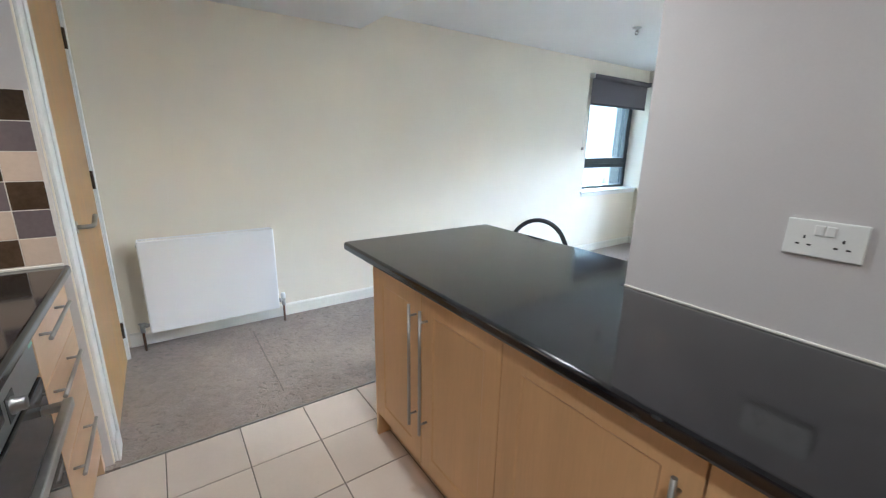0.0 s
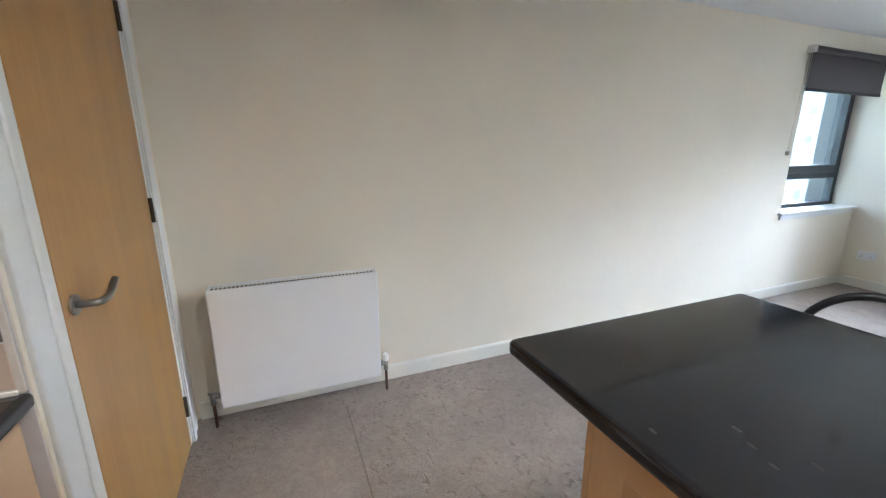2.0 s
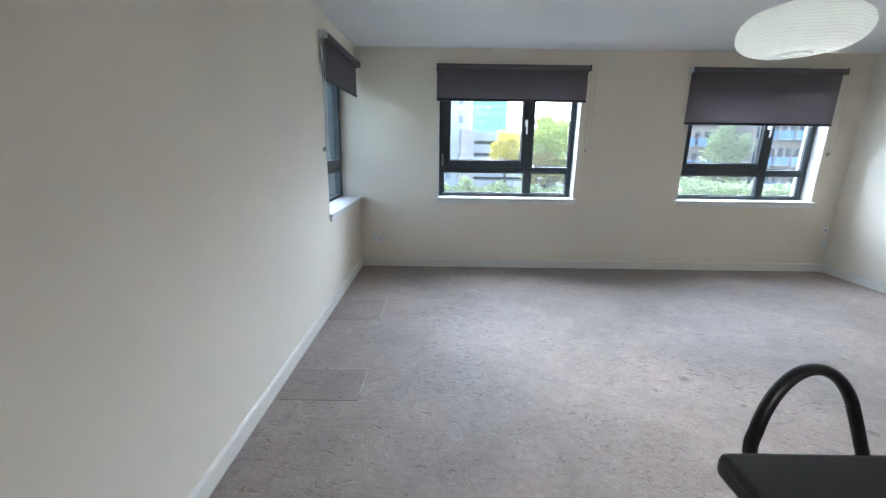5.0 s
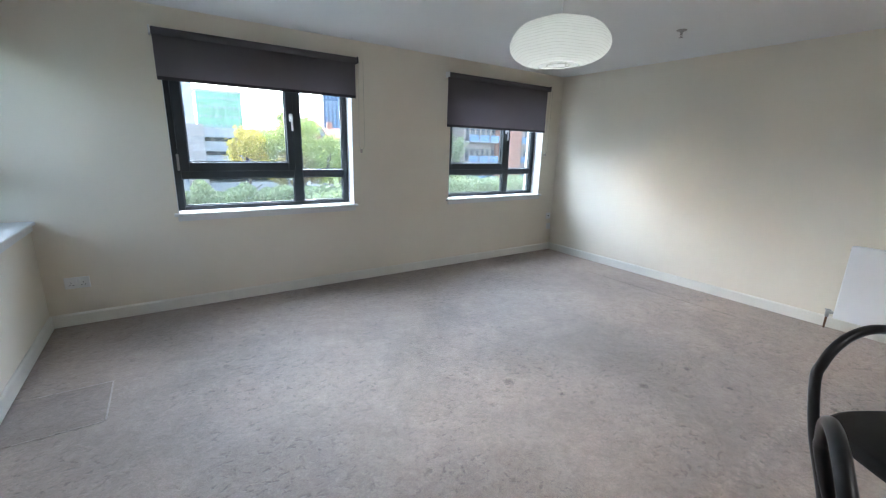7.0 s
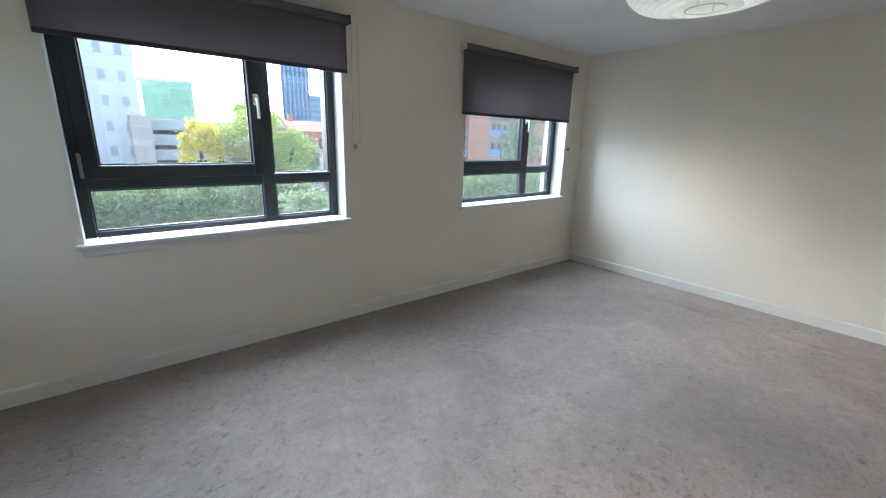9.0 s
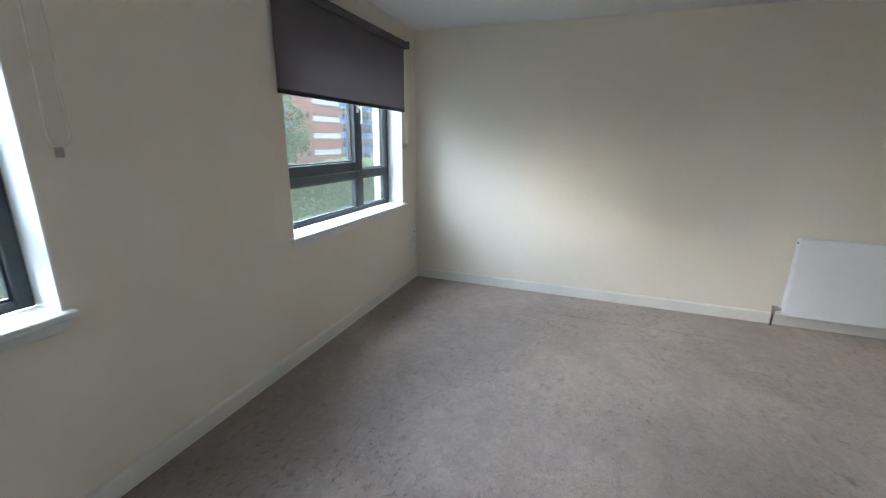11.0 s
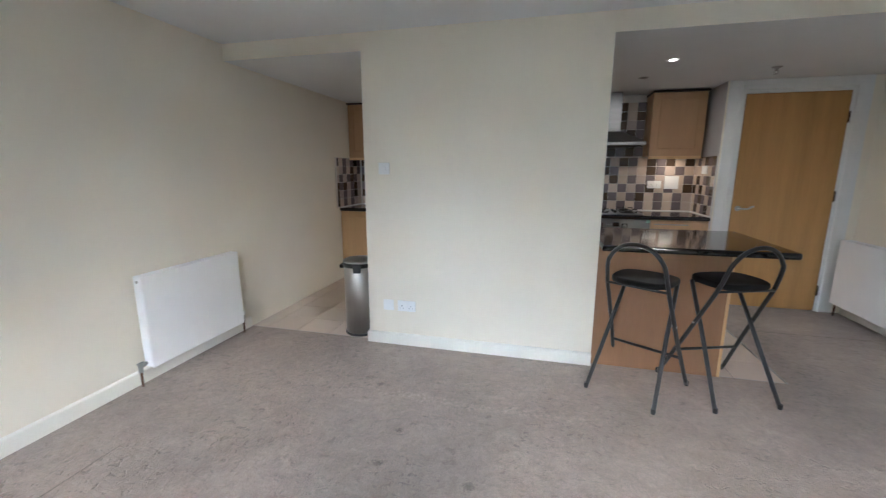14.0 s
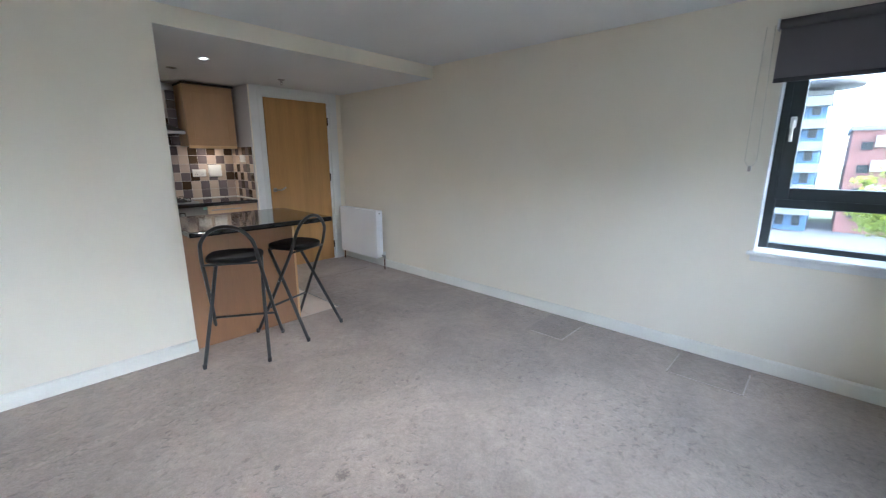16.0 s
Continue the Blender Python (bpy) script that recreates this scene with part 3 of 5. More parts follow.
def roller_blind(m, width, drop, chain_at, label):
    """Local: x along the wall, y out of the wall into the room is negative, z 0 at the top of the roll."""
    t = thing("roller_blind", None, label, "blind", "roller blinds", m=m)
    w = width / 2
    part("roll", tube(bmesh.new(), [(-w + 0.008, -0.05, -0.028), (w - 0.008, -0.05, -0.028)], 0.026, 20), BLINDCLOTH, t)
    part("fabric", boxed((-w + 0.012, -0.027, -drop + 0.02), (w - 0.012, -0.0255, -0.028)), BLINDCLOTH, t)
    part("bottom_bar", boxed((-w + 0.012, -0.033, -drop), (w - 0.012, -0.021, -drop + 0.026), 0.004), BLINDBAR, t)
    for s in (-1, 1):
        bm = boxed((s * w - 0.006, -0.072, -0.055), (s * w + 0.006, -0.0005, 0.002), 0.004)
        part("bracket", bm, PLASTIC if s < 0 else BLINDBAR, t)
    bm = bmesh.new()
    cx, low = chain_at
    tube(bm, [(cx - 0.02, -0.05, -0.03), (cx - 0.025, -0.04, low * 0.5), (cx - 0.027, -0.03, low), (cx - 0.012, -0.026, low - 0.028), (cx + 0.004, -0.025, low - 0.034),
              (cx + 0.02, -0.026, low - 0.026), (cx + 0.034, -0.03, low), (cx + 0.026, -0.04, low * 0.5), (cx + 0.02, -0.05, -0.03)], 0.0024, 6)
    c = part("chain", bm, CHAIN, t, "cream bead chain loop")
    part("chain_clip", boxed((cx - 0.006, -0.030, low - 0.066), (cx + 0.010, -0.0005, low - 0.032), 0.004), CLIP, c, "smoky plastic safety clip")
    return t


roller_blind(pose(1.637, YN, 2.185), 1.585, 0.36, (0.83, -0.80), "charcoal fabric roller blind part lowered over a window")
roller_blind(pose(4.263, YN, 2.185), 1.585, 0.565, (0.83, -0.80), "charcoal fabric roller blind lowered halfway over a window")
roller_blind(pose(0.0, 3.465, 2.185, 0, 0, 90), 1.20, 0.345, (-0.635, -0.80), "charcoal fabric roller blind on the narrow window")


# ---- door ----
def architrave():
    bm = bmesh.new()
    for x0, x1, z0, z1 in ((1.085, 1.205, 0, 2.215), (0.075, 0.19, 0, 2.215), (0.19, 1.085, 2.125, 2.215)):
        box(bm, (x0, YD, z0), (x1, YD + 0.012, z1), 0.003)
    structure("architrave", bm, GLOSS, "wide white gloss door surround")
    bm = bmesh.new()
    for x0, x1, z0, z1 in ((1.085, 1.125, 0, 2.165), (0.15, 0.19, 0, 2.165), (0.19, 1.085, 2.125, 2.165)):
        box(bm, (x0, YD + 0.012, z0), (x1, YD + 0.021, z1), 0.004)
    structure("architrave_bead", bm, GLOSS, "white gloss inner bead of the door surround")
    bm = bmesh.new()
    for lo, hi in (((1.055, YD - 0.12, 0), (1.085, YD + 0.004, 2.125)), ((0.19, YD - 0.12, 0), (0.22, YD + 0.004, 2.125)), ((0.22, YD - 0.12, 2.095), (1.055, YD + 0.004, 2.125)),
                   ((1.035, YD - 0.12, 0), (1.055, YD - 0.040, 2.095)), ((0.22, YD - 0.12, 0), (0.24, YD - 0.040, 2.095))):
        box(bm, lo, hi, 0.002)
    structure("door_lining", bm, GLOSS, "white gloss door lining")
    structure("plinth_block", boxed((1.13, YD + 0.012, 0.0), (1.207, YD + 0.022, 0.11), 0.004), GLOSS, "white block at the foot of the door surround")


architrave()
door = new("door_1")
door.matrix_basis = Matrix.Translation((0.64, YD - 0.03, 0.006))
BASE[door] = door.matrix_basis.copy()
tagged(door, "closed oak veneer flush door with a satin lever handle", "door", kind="structure")
part("door_leaf", boxed((0.224, YD - 0.038, 0.014), (1.049, YD + 0.006, 2.091), 0.002), DOORWOOD, door)
bm = bmesh.new()
tube(bm, [(1.0, YD + 0.005, 1.01), (1.0, YD + 0.014, 1.01)], 0.026, 24)
rose = part("handle_rose", bm, SATIN, door, "round satin handle rose")
bm = bmesh.new()
tube(bm, [(1.0, YD + 0.012, 1.01), (1.0, YD + 0.050, 1.01), (0.996, YD + 0.058, 1.01), (0.988, YD + 0.062, 1.01), (0.95, YD + 0.062, 1.008),
          (0.925, YD + 0.062, 1.014), (0.905, YD + 0.063, 1.030), (0.888, YD + 0.064, 1.038)], 0.0095, 14)
part("door_handle", bm, SATIN, rose, "curved satin steel lever")
for z in (0.22, 1.14, 1.86):
    bm = bmesh.new()
    tube(bm, [(0.222, YD + 0.012, z - 0.05), (0.222, YD + 0.012, z + 0.05)], 0.008, 12)
    box(bm, (0.2205, YD - 0.03, z - 0.05), (0.2235, YD + 0.011, z + 0.05))
    part("hinge", bm, BRONZE, door, "dark bronze butt hinge")


# ---- radiators ----
def radiator(m, length, foot, height, depth, gap, label, grille):
    """Local: x along the wall, y out of the wall is positive, z up from the floor."""
    t = thing("radiator", None, label, "radiator", "panel radiators", m=m)
    y0, y1, z1 = gap, gap + depth, foot + height
    part("front_panel", boxed((-length / 2, y1 - 0.014, foot), (length / 2, y1, z1), 0.005, 3), RADWHITE, t)
    part("back_panel", boxed((-length / 2 + 0.02, y0, foot + 0.02), (length / 2 - 0.02, y0 + 0.014, z1 - 0.02), 0.004), RADWHITE, t)
    for s in (-1, 1):
        bm = boxed((s * length / 2 - 0.003, y0 + 0.004, foot + 0.01), (s * length / 2 + 0.003, y1 - 0.006, z1 - 0.002), 0.002)
        e = part("end_cover", bm, RADWHITE, t)
        bm = bmesh.new()
        tube(bm, [(s * (length / 2 + 0.002), (y0 + y1) / 2, z1 - 0.035), (s * (length / 2 + 0.008), (y0 + y1) / 2, z1 - 0.035)], 0.009, 14)
        part("plug", bm, SATIN, e, "small metal bleed plug")
    if grille:
        bm = bmesh.new()
        k = int(length / 0.018)
        for i in range(k):
            x = -length / 2 + 0.01 + (length - 0.02) * i / (k - 1)
            box(bm, (x - 0.0018, y0 + 0.008, z1 - 0.012), (x + 0.0018, y1 - 0.016, z1 - 0.006))
        box(bm, (-length / 2 + 0.003, y0 + 0.002, z1 - 0.012), (length / 2 - 0.003, y0 + 0.012, z1 - 0.002))
        box(bm, (-length / 2 + 0.003, y1 - 0.018, z1 - 0.022), (length / 2 - 0.003, y1 - 0.012, z1 - 0.010))
        part("top_grille", bm, RADWHITE, t, "slotted white top grille")
        # solid block for the fins, the shade among them put into its colour
        part("fins", boxed((-length / 2 + 0.01, y0 + 0.016, foot + 0.05), (length / 2 - 0.01, y1 - 0.018, z1 - 0.030)), DARKGAP, t)
        # added sheet whose colour gives the shade seen through the slots
        part("shadow_tray", boxed((-length / 2 + 0.006, y0 + 0.0145, z1 - 0.05), (length / 2 - 0.006, y1 - 0.0145, z1 - 0.016)), RADINSIDE, t, "brown grey sheet that stands for the shade inside the radiator")
    else:
        part("top_cover", boxed((-length / 2 + 0.004, y0 + 0.002, z1 - 0.014), (length / 2 - 0.004, y1 - 0.008, z1), 0.003), RADWHITE, t)
        part("fins", boxed((-length / 2 + 0.02, y0 + 0.014, foot + 0.05), (length / 2 - 0.02, y1 - 0.014, z1 - 0.03)), DARKGAP, t)
    for s in (-1, 1):
        part("wall_bracket", boxed((s * length * 0.3 - 0.015, 0.0, foot + 0.1), (s * length * 0.3 + 0.015, y0 + 0.003, z1 - 0.08)), RADWHITE, t)
        x, yc = s * (length / 2 + 0.048), y0 + 0.02
        bm = bmesh.new()
        tube(bm, [(x, yc, 0.004), (x, yc, foot + 0.02)], 0.0078, 12)
        pipe = part("pipe", bm, COPPER, t, "tarnished copper feed pipe")
        bm = bmesh.new()
        tube(bm, [(x, yc, foot - 0.012), (x, yc, foot + 0.045)], 0.0135, 14)
        tube(bm, [(x, yc, foot + 0.032), (s * (length / 2 - 0.004), yc, foot + 0.032)], 0.011, 14)
        tube(bm, [(x - s * 0.028, yc, foot + 0.032), (x - s * 0.016, yc, foot + 0.032)], 0.016, 6)
        part("valve_body", bm, SATIN, pipe, "dull metal radiator valve")
        bm = lathe(bmesh.new(), [(0, 0), (0.015, 0), (0.0175, 0.006), (0.0175, 0.03), (0.014, 0.042), (0.0, 0.044)], (x, yc, foot + 0.045), 14)
        if s * grille > 0 or (not grille and s < 0):
            part("valve_cap", bm, PLASTIC, pipe, "white plastic valve cap")
        else:
            bm.free()
            bm = tube(bmesh.new(), [(x - 0.02, yc, foot + 0.05), (x + 0.02, yc, foot + 0.05)], 0.006, 8)
            part("valve_tap", bm, SATIN, pipe)


radiator(pose(0, -1.204, 0, 0, 0, -90), 0.79, 0.148, 0.607, 0.10, 0.09,
         "white panel radiator with a slotted top near the door", -1)
radiator(pose(XE, 0.568, 0, 0, 0, 90), 0.825, 0.117, 0.61, 0.07, 0.03, "slim white panel radiator on the plain wall", 0)


# ---- sockets and switches; local: x along the wall, z up, -y out of the wall ----
def plate(name, m, w, h, label, kind):
    t = thing(name, None, label, "socket" if kind != "switch" else "switch", m=m)
    part("face_plate", boxed((-w / 2, -0.009, -h / 2), (w / 2, 0.0005, h / 2), 0.003), PLASTIC, t)
    if kind == "double":
        for s in (-1, 1):
            bm = bmesh.new()
            for dx, dz, a, b in ((0, 0.002, 0.002, 0.004), (-0.011, -0.016, 0.004, 0.002), (0.011, -0.016, 0.004, 0.002)):
                box(bm, (s * w * 0.24 + dx - a, -0.0095, dz - b), (s * w * 0.24 + dx + a, -0.0085, dz + b))
            part("pin_slots", bm, BLACKP, t)
            part("rocker", boxed((s * 0.0105 - 0.009, -0.0125, h * 0.10), (s * 0.0105 + 0.009, -0.008, h * 0.38), 0.002), PLASTIC, t)
    elif kind == "switch":
        part("rocker", boxed((-0.014, -0.013, -0.018), (0.014, -0.008, 0.018), 0.002), PLASTIC, t)
    elif kind == "aerial":
        part("outlet", tube(bmesh.new(), [(0, -0.0085, 0), (0, -0.013, 0)], 0.008, 14), BLACKP, t)
    elif kind == "isolator":
        part("rocker", boxed((-0.022, -0.014, -0.012), (0.022, -0.008, 0.012), 0.002), PLASTIC, t)
    return t


plate("double_socket", pose(3.87, 0.0, 0.33, 0, 0, 180), 0.146, 0.086, "white double power socket on the partition", "double")
plate("blank_plate", pose(4.02, 0.0, 0.33, 0, 0, 180), 0.086, 0.086, "white aerial outlet plate beside the socket", "plain")
plate("wall_switch", pose(4.03, 0.0, 1.39, 0, 0, 180), 0.086, 0.086, "white light switch on the partition", "switch")
plate("double_socket", pose(2.962, PT, 1.172, 0, 0, 0), 0.148, 0.088, "white double power socket above the breakfast bar", "double")
plate("double_socket", pose(0.19, YN, 0.335), 0.146, 0.086, "white double power socket low on the window wall", "double")
plate("aerial_socket", pose(5.285, YN, 0.495), 0.086, 0.086, "white aerial socket near the corner", "aerial")
plate("single_socket", pose(5.305, YN, 0.345), 0.075, 0.086, "white blank plate near the corner", "plain")
plate("cooker_switch", pose(1.635, YS + 0.008, 1.215, 0, 0, 180), 0.146, 0.086, "white double power socket on the tiles", "double")
plate("cooker_switch", pose(1.455, YS + 0.008, 1.24, 0, 0, 180), 0.146, 0.146, "white cooker switch on the tiles", "isolator")
plate("fused_switch", pose(NIB + 0.008, -2.045, 1.385, 0, 0, 90), 0.146, 0.086, "white fused switch on the tiled side wall", "isolator")


# ---- breakfast bar and kitchen ----
def handle(parent, p0, p1, out):
    """A satin bar handle between two points, held off by out."""
    o = Vector(out)
    p0, p1 = Vector(p0), Vector(p1)
    d = (p1 - p0).normalized()
    bm = tube(bmesh.new(), [p0 + o, p1 + o], 0.006, 12)
    for p in (p0 + d * 0.045, p1 - d * 0.045):
        tube(bm, [p, p + o], 0.0045, 10)
    return part("handle", bm, SATIN, parent, "satin steel bar handle")


def door_front(x0, x1, z0, z1, y, out, panel=True):
    """A cabinet front with a framed centre; out is the way it looks along y."""
    bm = bmesh.new()
    t = 0.018
    a, b = sorted((y, y + out * t))
    if not panel:
        return box(bm, (x0, a, z0), (x1, b, z1), 0.002)
    box(bm, (x0, a, z0), (x1, b, z1))
    face = max(bm.faces, key=lambda k: out * k.calc_center_median().y)
    bmesh.ops.inset_region(bm, faces=[face], thickness=0.072, use_even_offset=True)
    bmesh.ops.inset_region(bm, faces=[face], thickness=0.006, depth=-0.004, use_even_offset=True)
    edge = [e for e in bm.edges if all(abs(v.co.x - x0) < 1e-4 or abs(v.co.x - x1) < 1e-4 or abs(v.co.z - z0) < 1e-4 or abs(v.co.z - z1) < 1e-4 for v in e.verts)]
    bmesh.ops.bevel(bm, geom=edge, offset=0.002, segments=2, profile=0.5, affect="EDGES")
    return bm


def unit(x0, x1, yb, yf, out, material, label, fronts, handle_side, group, plinth=True, z1=0.87):
    """A base cabinet: carcass, plinth, and door with a long handle."""
    t = thing("base_cabinet", ((x0 + x1) / 2, (yb + yf) / 2, 0.0), label, "cabinet", group)
    lo, hi = sorted((yb, yf))
    part("carcass", boxed((x0 + 0.001, lo, 0.125), (x1 - 0.001, hi, z1), 0.001), material, t)
    py = yf - out * 0.05
    lo, hi = sorted((py, py - out * 0.018))
    part("plinth", boxed((x0, lo, 0.0), (x1, hi, 0.125), 0.001), material, t)
    n = len(fronts)
    for (z0, zz1) in fronts:
        d = part("drawer_front" if n > 1 else "door", door_front(x0 + 0.002, x1 - 0.002, z0, zz1, yf, out, n == 1), material, t)
        y = yf + out * 0.018
        if handle_side == "mid":
            xm = (x0 + x1) / 2
            xm += 0.07
            handle(d, (xm - 0.16, y, zz1 - 0.04), (xm + 0.16, y, zz1 - 0.04), (0, out * 0.032, 0))
        elif handle_side:
            xm = x1 - 0.038 if handle_side > 0 else x0 + 0.038
            handle(d, (xm, y, zz1 - 0.055), (xm, y, zz1 - 0.56), (0, out * 0.032, 0))
    return t


BARG = "beech units under the breakfast bar"
YF = -0.70
full = [(0.13, 0.866)]
unit(1.675, 2.065, -0.05, YF, -1, BEECH, "beech base cabinet at the bar's end with a tall handle", full, 1, BARG)
unit(2.065, 2.485, -0.13, YF, -1, BEECH, "beech base cabinet under the bar with a framed door", full, -1, BARG)
unit(2.485, 3.005, PT - 0.004, YF, -1, BEECH, "beech base cabinet against the partition with a framed door", full, 1, BARG)
unit(3.005, 3.60, PT - 0.004, YF, -1, BEECH, "beech base cabinet against the partition with a framed door", full, -1, BARG)
unit(3.60, 4.185, PT - 0.004, YF, -1, BEECH, "beech base cabinet at the partition's end with a framed door", full, 1, BARG)
t = thing("end_panel", (1.665, -0.36, 0), "beech side panel closing the end of the bar", "panel")
part("side_board", boxed((1.655, -0.715, 0.0), (1.674, -0.028, 0.868), 0.0015), BEECH, t)
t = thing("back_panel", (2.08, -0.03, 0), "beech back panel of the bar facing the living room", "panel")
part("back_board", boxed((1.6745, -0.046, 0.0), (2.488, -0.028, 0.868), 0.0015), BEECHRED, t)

t = thing("breakfast_bar_top", (2.4, -0.3, 0.87), "glossy black speckled laminate worktop with rounded edges", "worktop")
out = [(1.39 + 0.02, -0.748), (4.188, -0.748), (4.188, PT - 0.001), (PX0 - 0.002, PT - 0.001), (PX0 - 0.002, 0.155), (1.41, 0.155)]
arc = [(1.41 - 0.02 * math.sin(a), 0.135 + 0.02 * math.cos(a)) for a in [radians(20 * k) for k in range(1, 5)]]
arc2 = [(1.41 - 0.02 * math.cos(a), -0.728 - 0.02 * math.sin(a)) for a in [radians(20 * k) for k in range(1, 5)]]
part("top", slab(bmesh.new(), out + arc + [(1.39, 0.13), (1.39, -0.72)] + arc2, 0.870, 0.910, 0.013, 5), WORKTOP, t)
part("upstand_seal", boxed((PX0, PT - 0.006, 0.9095), (4.186, PT - 0.0002, 0.917), 0.002), SEALANT, t, "white silicone bead along the wall")

# kitchen run along the back wall
KG = "beech units along the back wall"
YK = -1.79
t = unit(1.255, 1.765, YS + 0.01, YK, 1, BEECHPALE, "pale beech drawer unit with three fronts and bar handles",
         [(0.13, 0.404), (0.408, 0.68), (0.684, 0.866)], "mid", KG)
part("filler_strip", boxed((NIB + 0.001, YK - 0.02, 0.0), (1.2545, YK + 0.008, 0.868), 0.001), BEECHPALE, t)
for x0, x1, hs, lab in ((2.375, 2.975, -1, "beech base cabinet beside the oven"), (2.975, 3.575, 1, "beech base cabinet on the back wall"),
                        (3.575, 4.175, -1, "beech base cabinet on the back wall"), (4.175, 4.775, 1, "beech base cabinet on the back wall"),
                        (4.775, 5.357, -1, "beech base cabinet in the kitchen corner")):
    unit(x0, x1, YS + 0.01, YK, 1, BEECH, lab, full, hs, KG)
t = thing("kitchen_worktop", (3.3, -2.06, 0.87), "glossy black speckled laminate worktop along the back wall", "worktop")
part("top", slab(bmesh.new(), [(NIB + 0.002, -1.75), (NIB + 0.002, YS + 0.009), (XE - 0.002, YS + 0.009), (XE - 0.002, -1.75)], 0.870, 0.910, 0.013, 5), WORKTOP, t)
bm = boxed((NIB + 0.0095, YS + 0.0085, 0.9095), (XE - 0.01, YS + 0.016, 0.919), 0.002)
box(bm, (NIB + 0.0085, YS + 0.016, 0.9095), (NIB + 0.016, -1.765, 0.919), 0.002)
box(bm, (XE - 0.016, YS + 0.016, 0.9095), (XE - 0.0085, -1.765, 0.919), 0.002)
part("seal", bm, SEALANT, t, "white silicone bead along the tiles")


def oven():
    t = thing("built_in_oven", (2.07, -2.05, 0), "built-in steel and black glass oven, its door handle pale", "oven")
    x0, x1 = 1.772, 2.370
    part("body", boxed((x0 + 0.01, -2.33, 0.13), (x1 - 0.01, -1.80, 0.868)), DARKGAP, t)
    panel = part("control_panel", boxed((x0, -1.80, 0.745), (x1, -1.772, 0.866), 0.004), GREYSTEEL, t)
    for x in (2.02, 2.27):
        bm = lathe(bmesh.new(), [(0.021, 0), (0.021, 0.006), (0.017, 0.009), (0.016, 0.024), (0.013, 0.027), (0, 0.027)], sides=24)
        me = finish("knob", bm, GREYSTEEL)
        me.transform(pose(x, -1.772, 0.790, -90, 0, 0))
        k = part("knob", me, STEEL, panel, "round steel control knob")
        part("knob_ring", boxed((x - 0.03, -1.7725, 0.760), (x + 0.03, -1.7705, 0.820), 0.0008), BLACKP, k, "black plate behind the knob")
    part("display", boxed((2.075, -1.773, 0.785), (2.14, -1.7705, 0.83), 0.001), OVENGLASS, panel)
    for x in (2.155, 2.178, 2.201):
        me = finish("button", lathe(bmesh.new(), [(0.006, 0), (0.006, 0.004), (0.004, 0.006), (0, 0.006)], sides=14), STEEL)
        me.transform(pose(x, -1.772, 0.805, -90, 0, 0))
        part("button", me, STEEL, panel)
    part("sticker", boxed((1.775, -1.773, 0.835), (1.812, -1.7712, 0.862)), STICKER, panel, "small green and white label")
    d = part("door", boxed((x0, -1.80, 0.20), (x1, -1.770, 0.735), 0.005), OVENGLASS, t, "black glass oven door")
    part("vent_gap", boxed((x0 + 0.004, -1.799, 0.736), (x1 - 0.004, -1.79, 0.744)), BLACKP, t, "dark vent slot")
    bm = boxed((x0 + 0.06, -1.728, 0.652), (x1 - 0.06, -1.706, 0.682), 0.004)
    for x in (x0 + 0.075, x1 - 0.075):
        box(bm, (x - 0.012, -1.772, 0.657), (x + 0.012, -1.720, 0.677), 0.003)
    part("handle", bm, STEEL, d, "flat steel bar handle")
    part("plinth", boxed((x0, -1.85, 0.0), (x1, -1.83, 0.125)), BEECH, t)


oven()


def hob():
    t = thing("gas_hob", (2.10, -2.05, 0.91), "stainless steel gas hob with black pan supports", "hob")
    x0, x1, y0, y1 = 1.825, 2.395, -2.31, -1.815
    part("plate", slab(bmesh.new(), rounded(x0, y0, x1, y1, 0.03), 0.9095, 0.920, 0.004, 3), STEEL, t)
    for cx, cy, r in ((1.965, -1.94, 0.045), (2.255, -1.94, 0.035), (1.965, -2.19, 0.035), (2.255, -2.19, 0.055)):
        bm = lathe(bmesh.new(), [(r * 1.5, 0.919), (r * 1.4, 0.923), (r, 0.923), (r, 0.936), (r * 0.9, 0.941), (0, 0.942)], (cx, cy, 0), 24)
        b = part("burner", bm, CASTIRON, t, "black gas burner")
        bm = bmesh.new()
        for k in range(4):
            a = k * math.pi / 2
            dx, dy = math.cos(a), math.sin(a)
            tube(bm, [(cx + 0.035 * dx, cy + 0.035 * dy, 0.957), (cx + 0.085 * dx, cy + 0.085 * dy, 0.957), (cx + 0.088 * dx, cy + 0.088 * dy, 0.921)], 0.005, 8)
        ring = [(cx + 0.088 * math.cos(a), cy + 0.088 * math.sin(a), 0.925) for a in [2 * math.pi * k / 24 for k in range(25)]]
        tube(bm, ring, 0.004, 8)
        part("pan_support", bm, CASTIRON, b)
    for k in range(4):
        bm = lathe(bmesh.new(), [(0.017, 0.919), (0.017, 0.935), (0.014, 0.94), (0, 0.94)], (2.10 + 0.0, -1.93 - 0.075 * k, 0), 18)
        part("knob", bm, BLACKP, t)


hob()


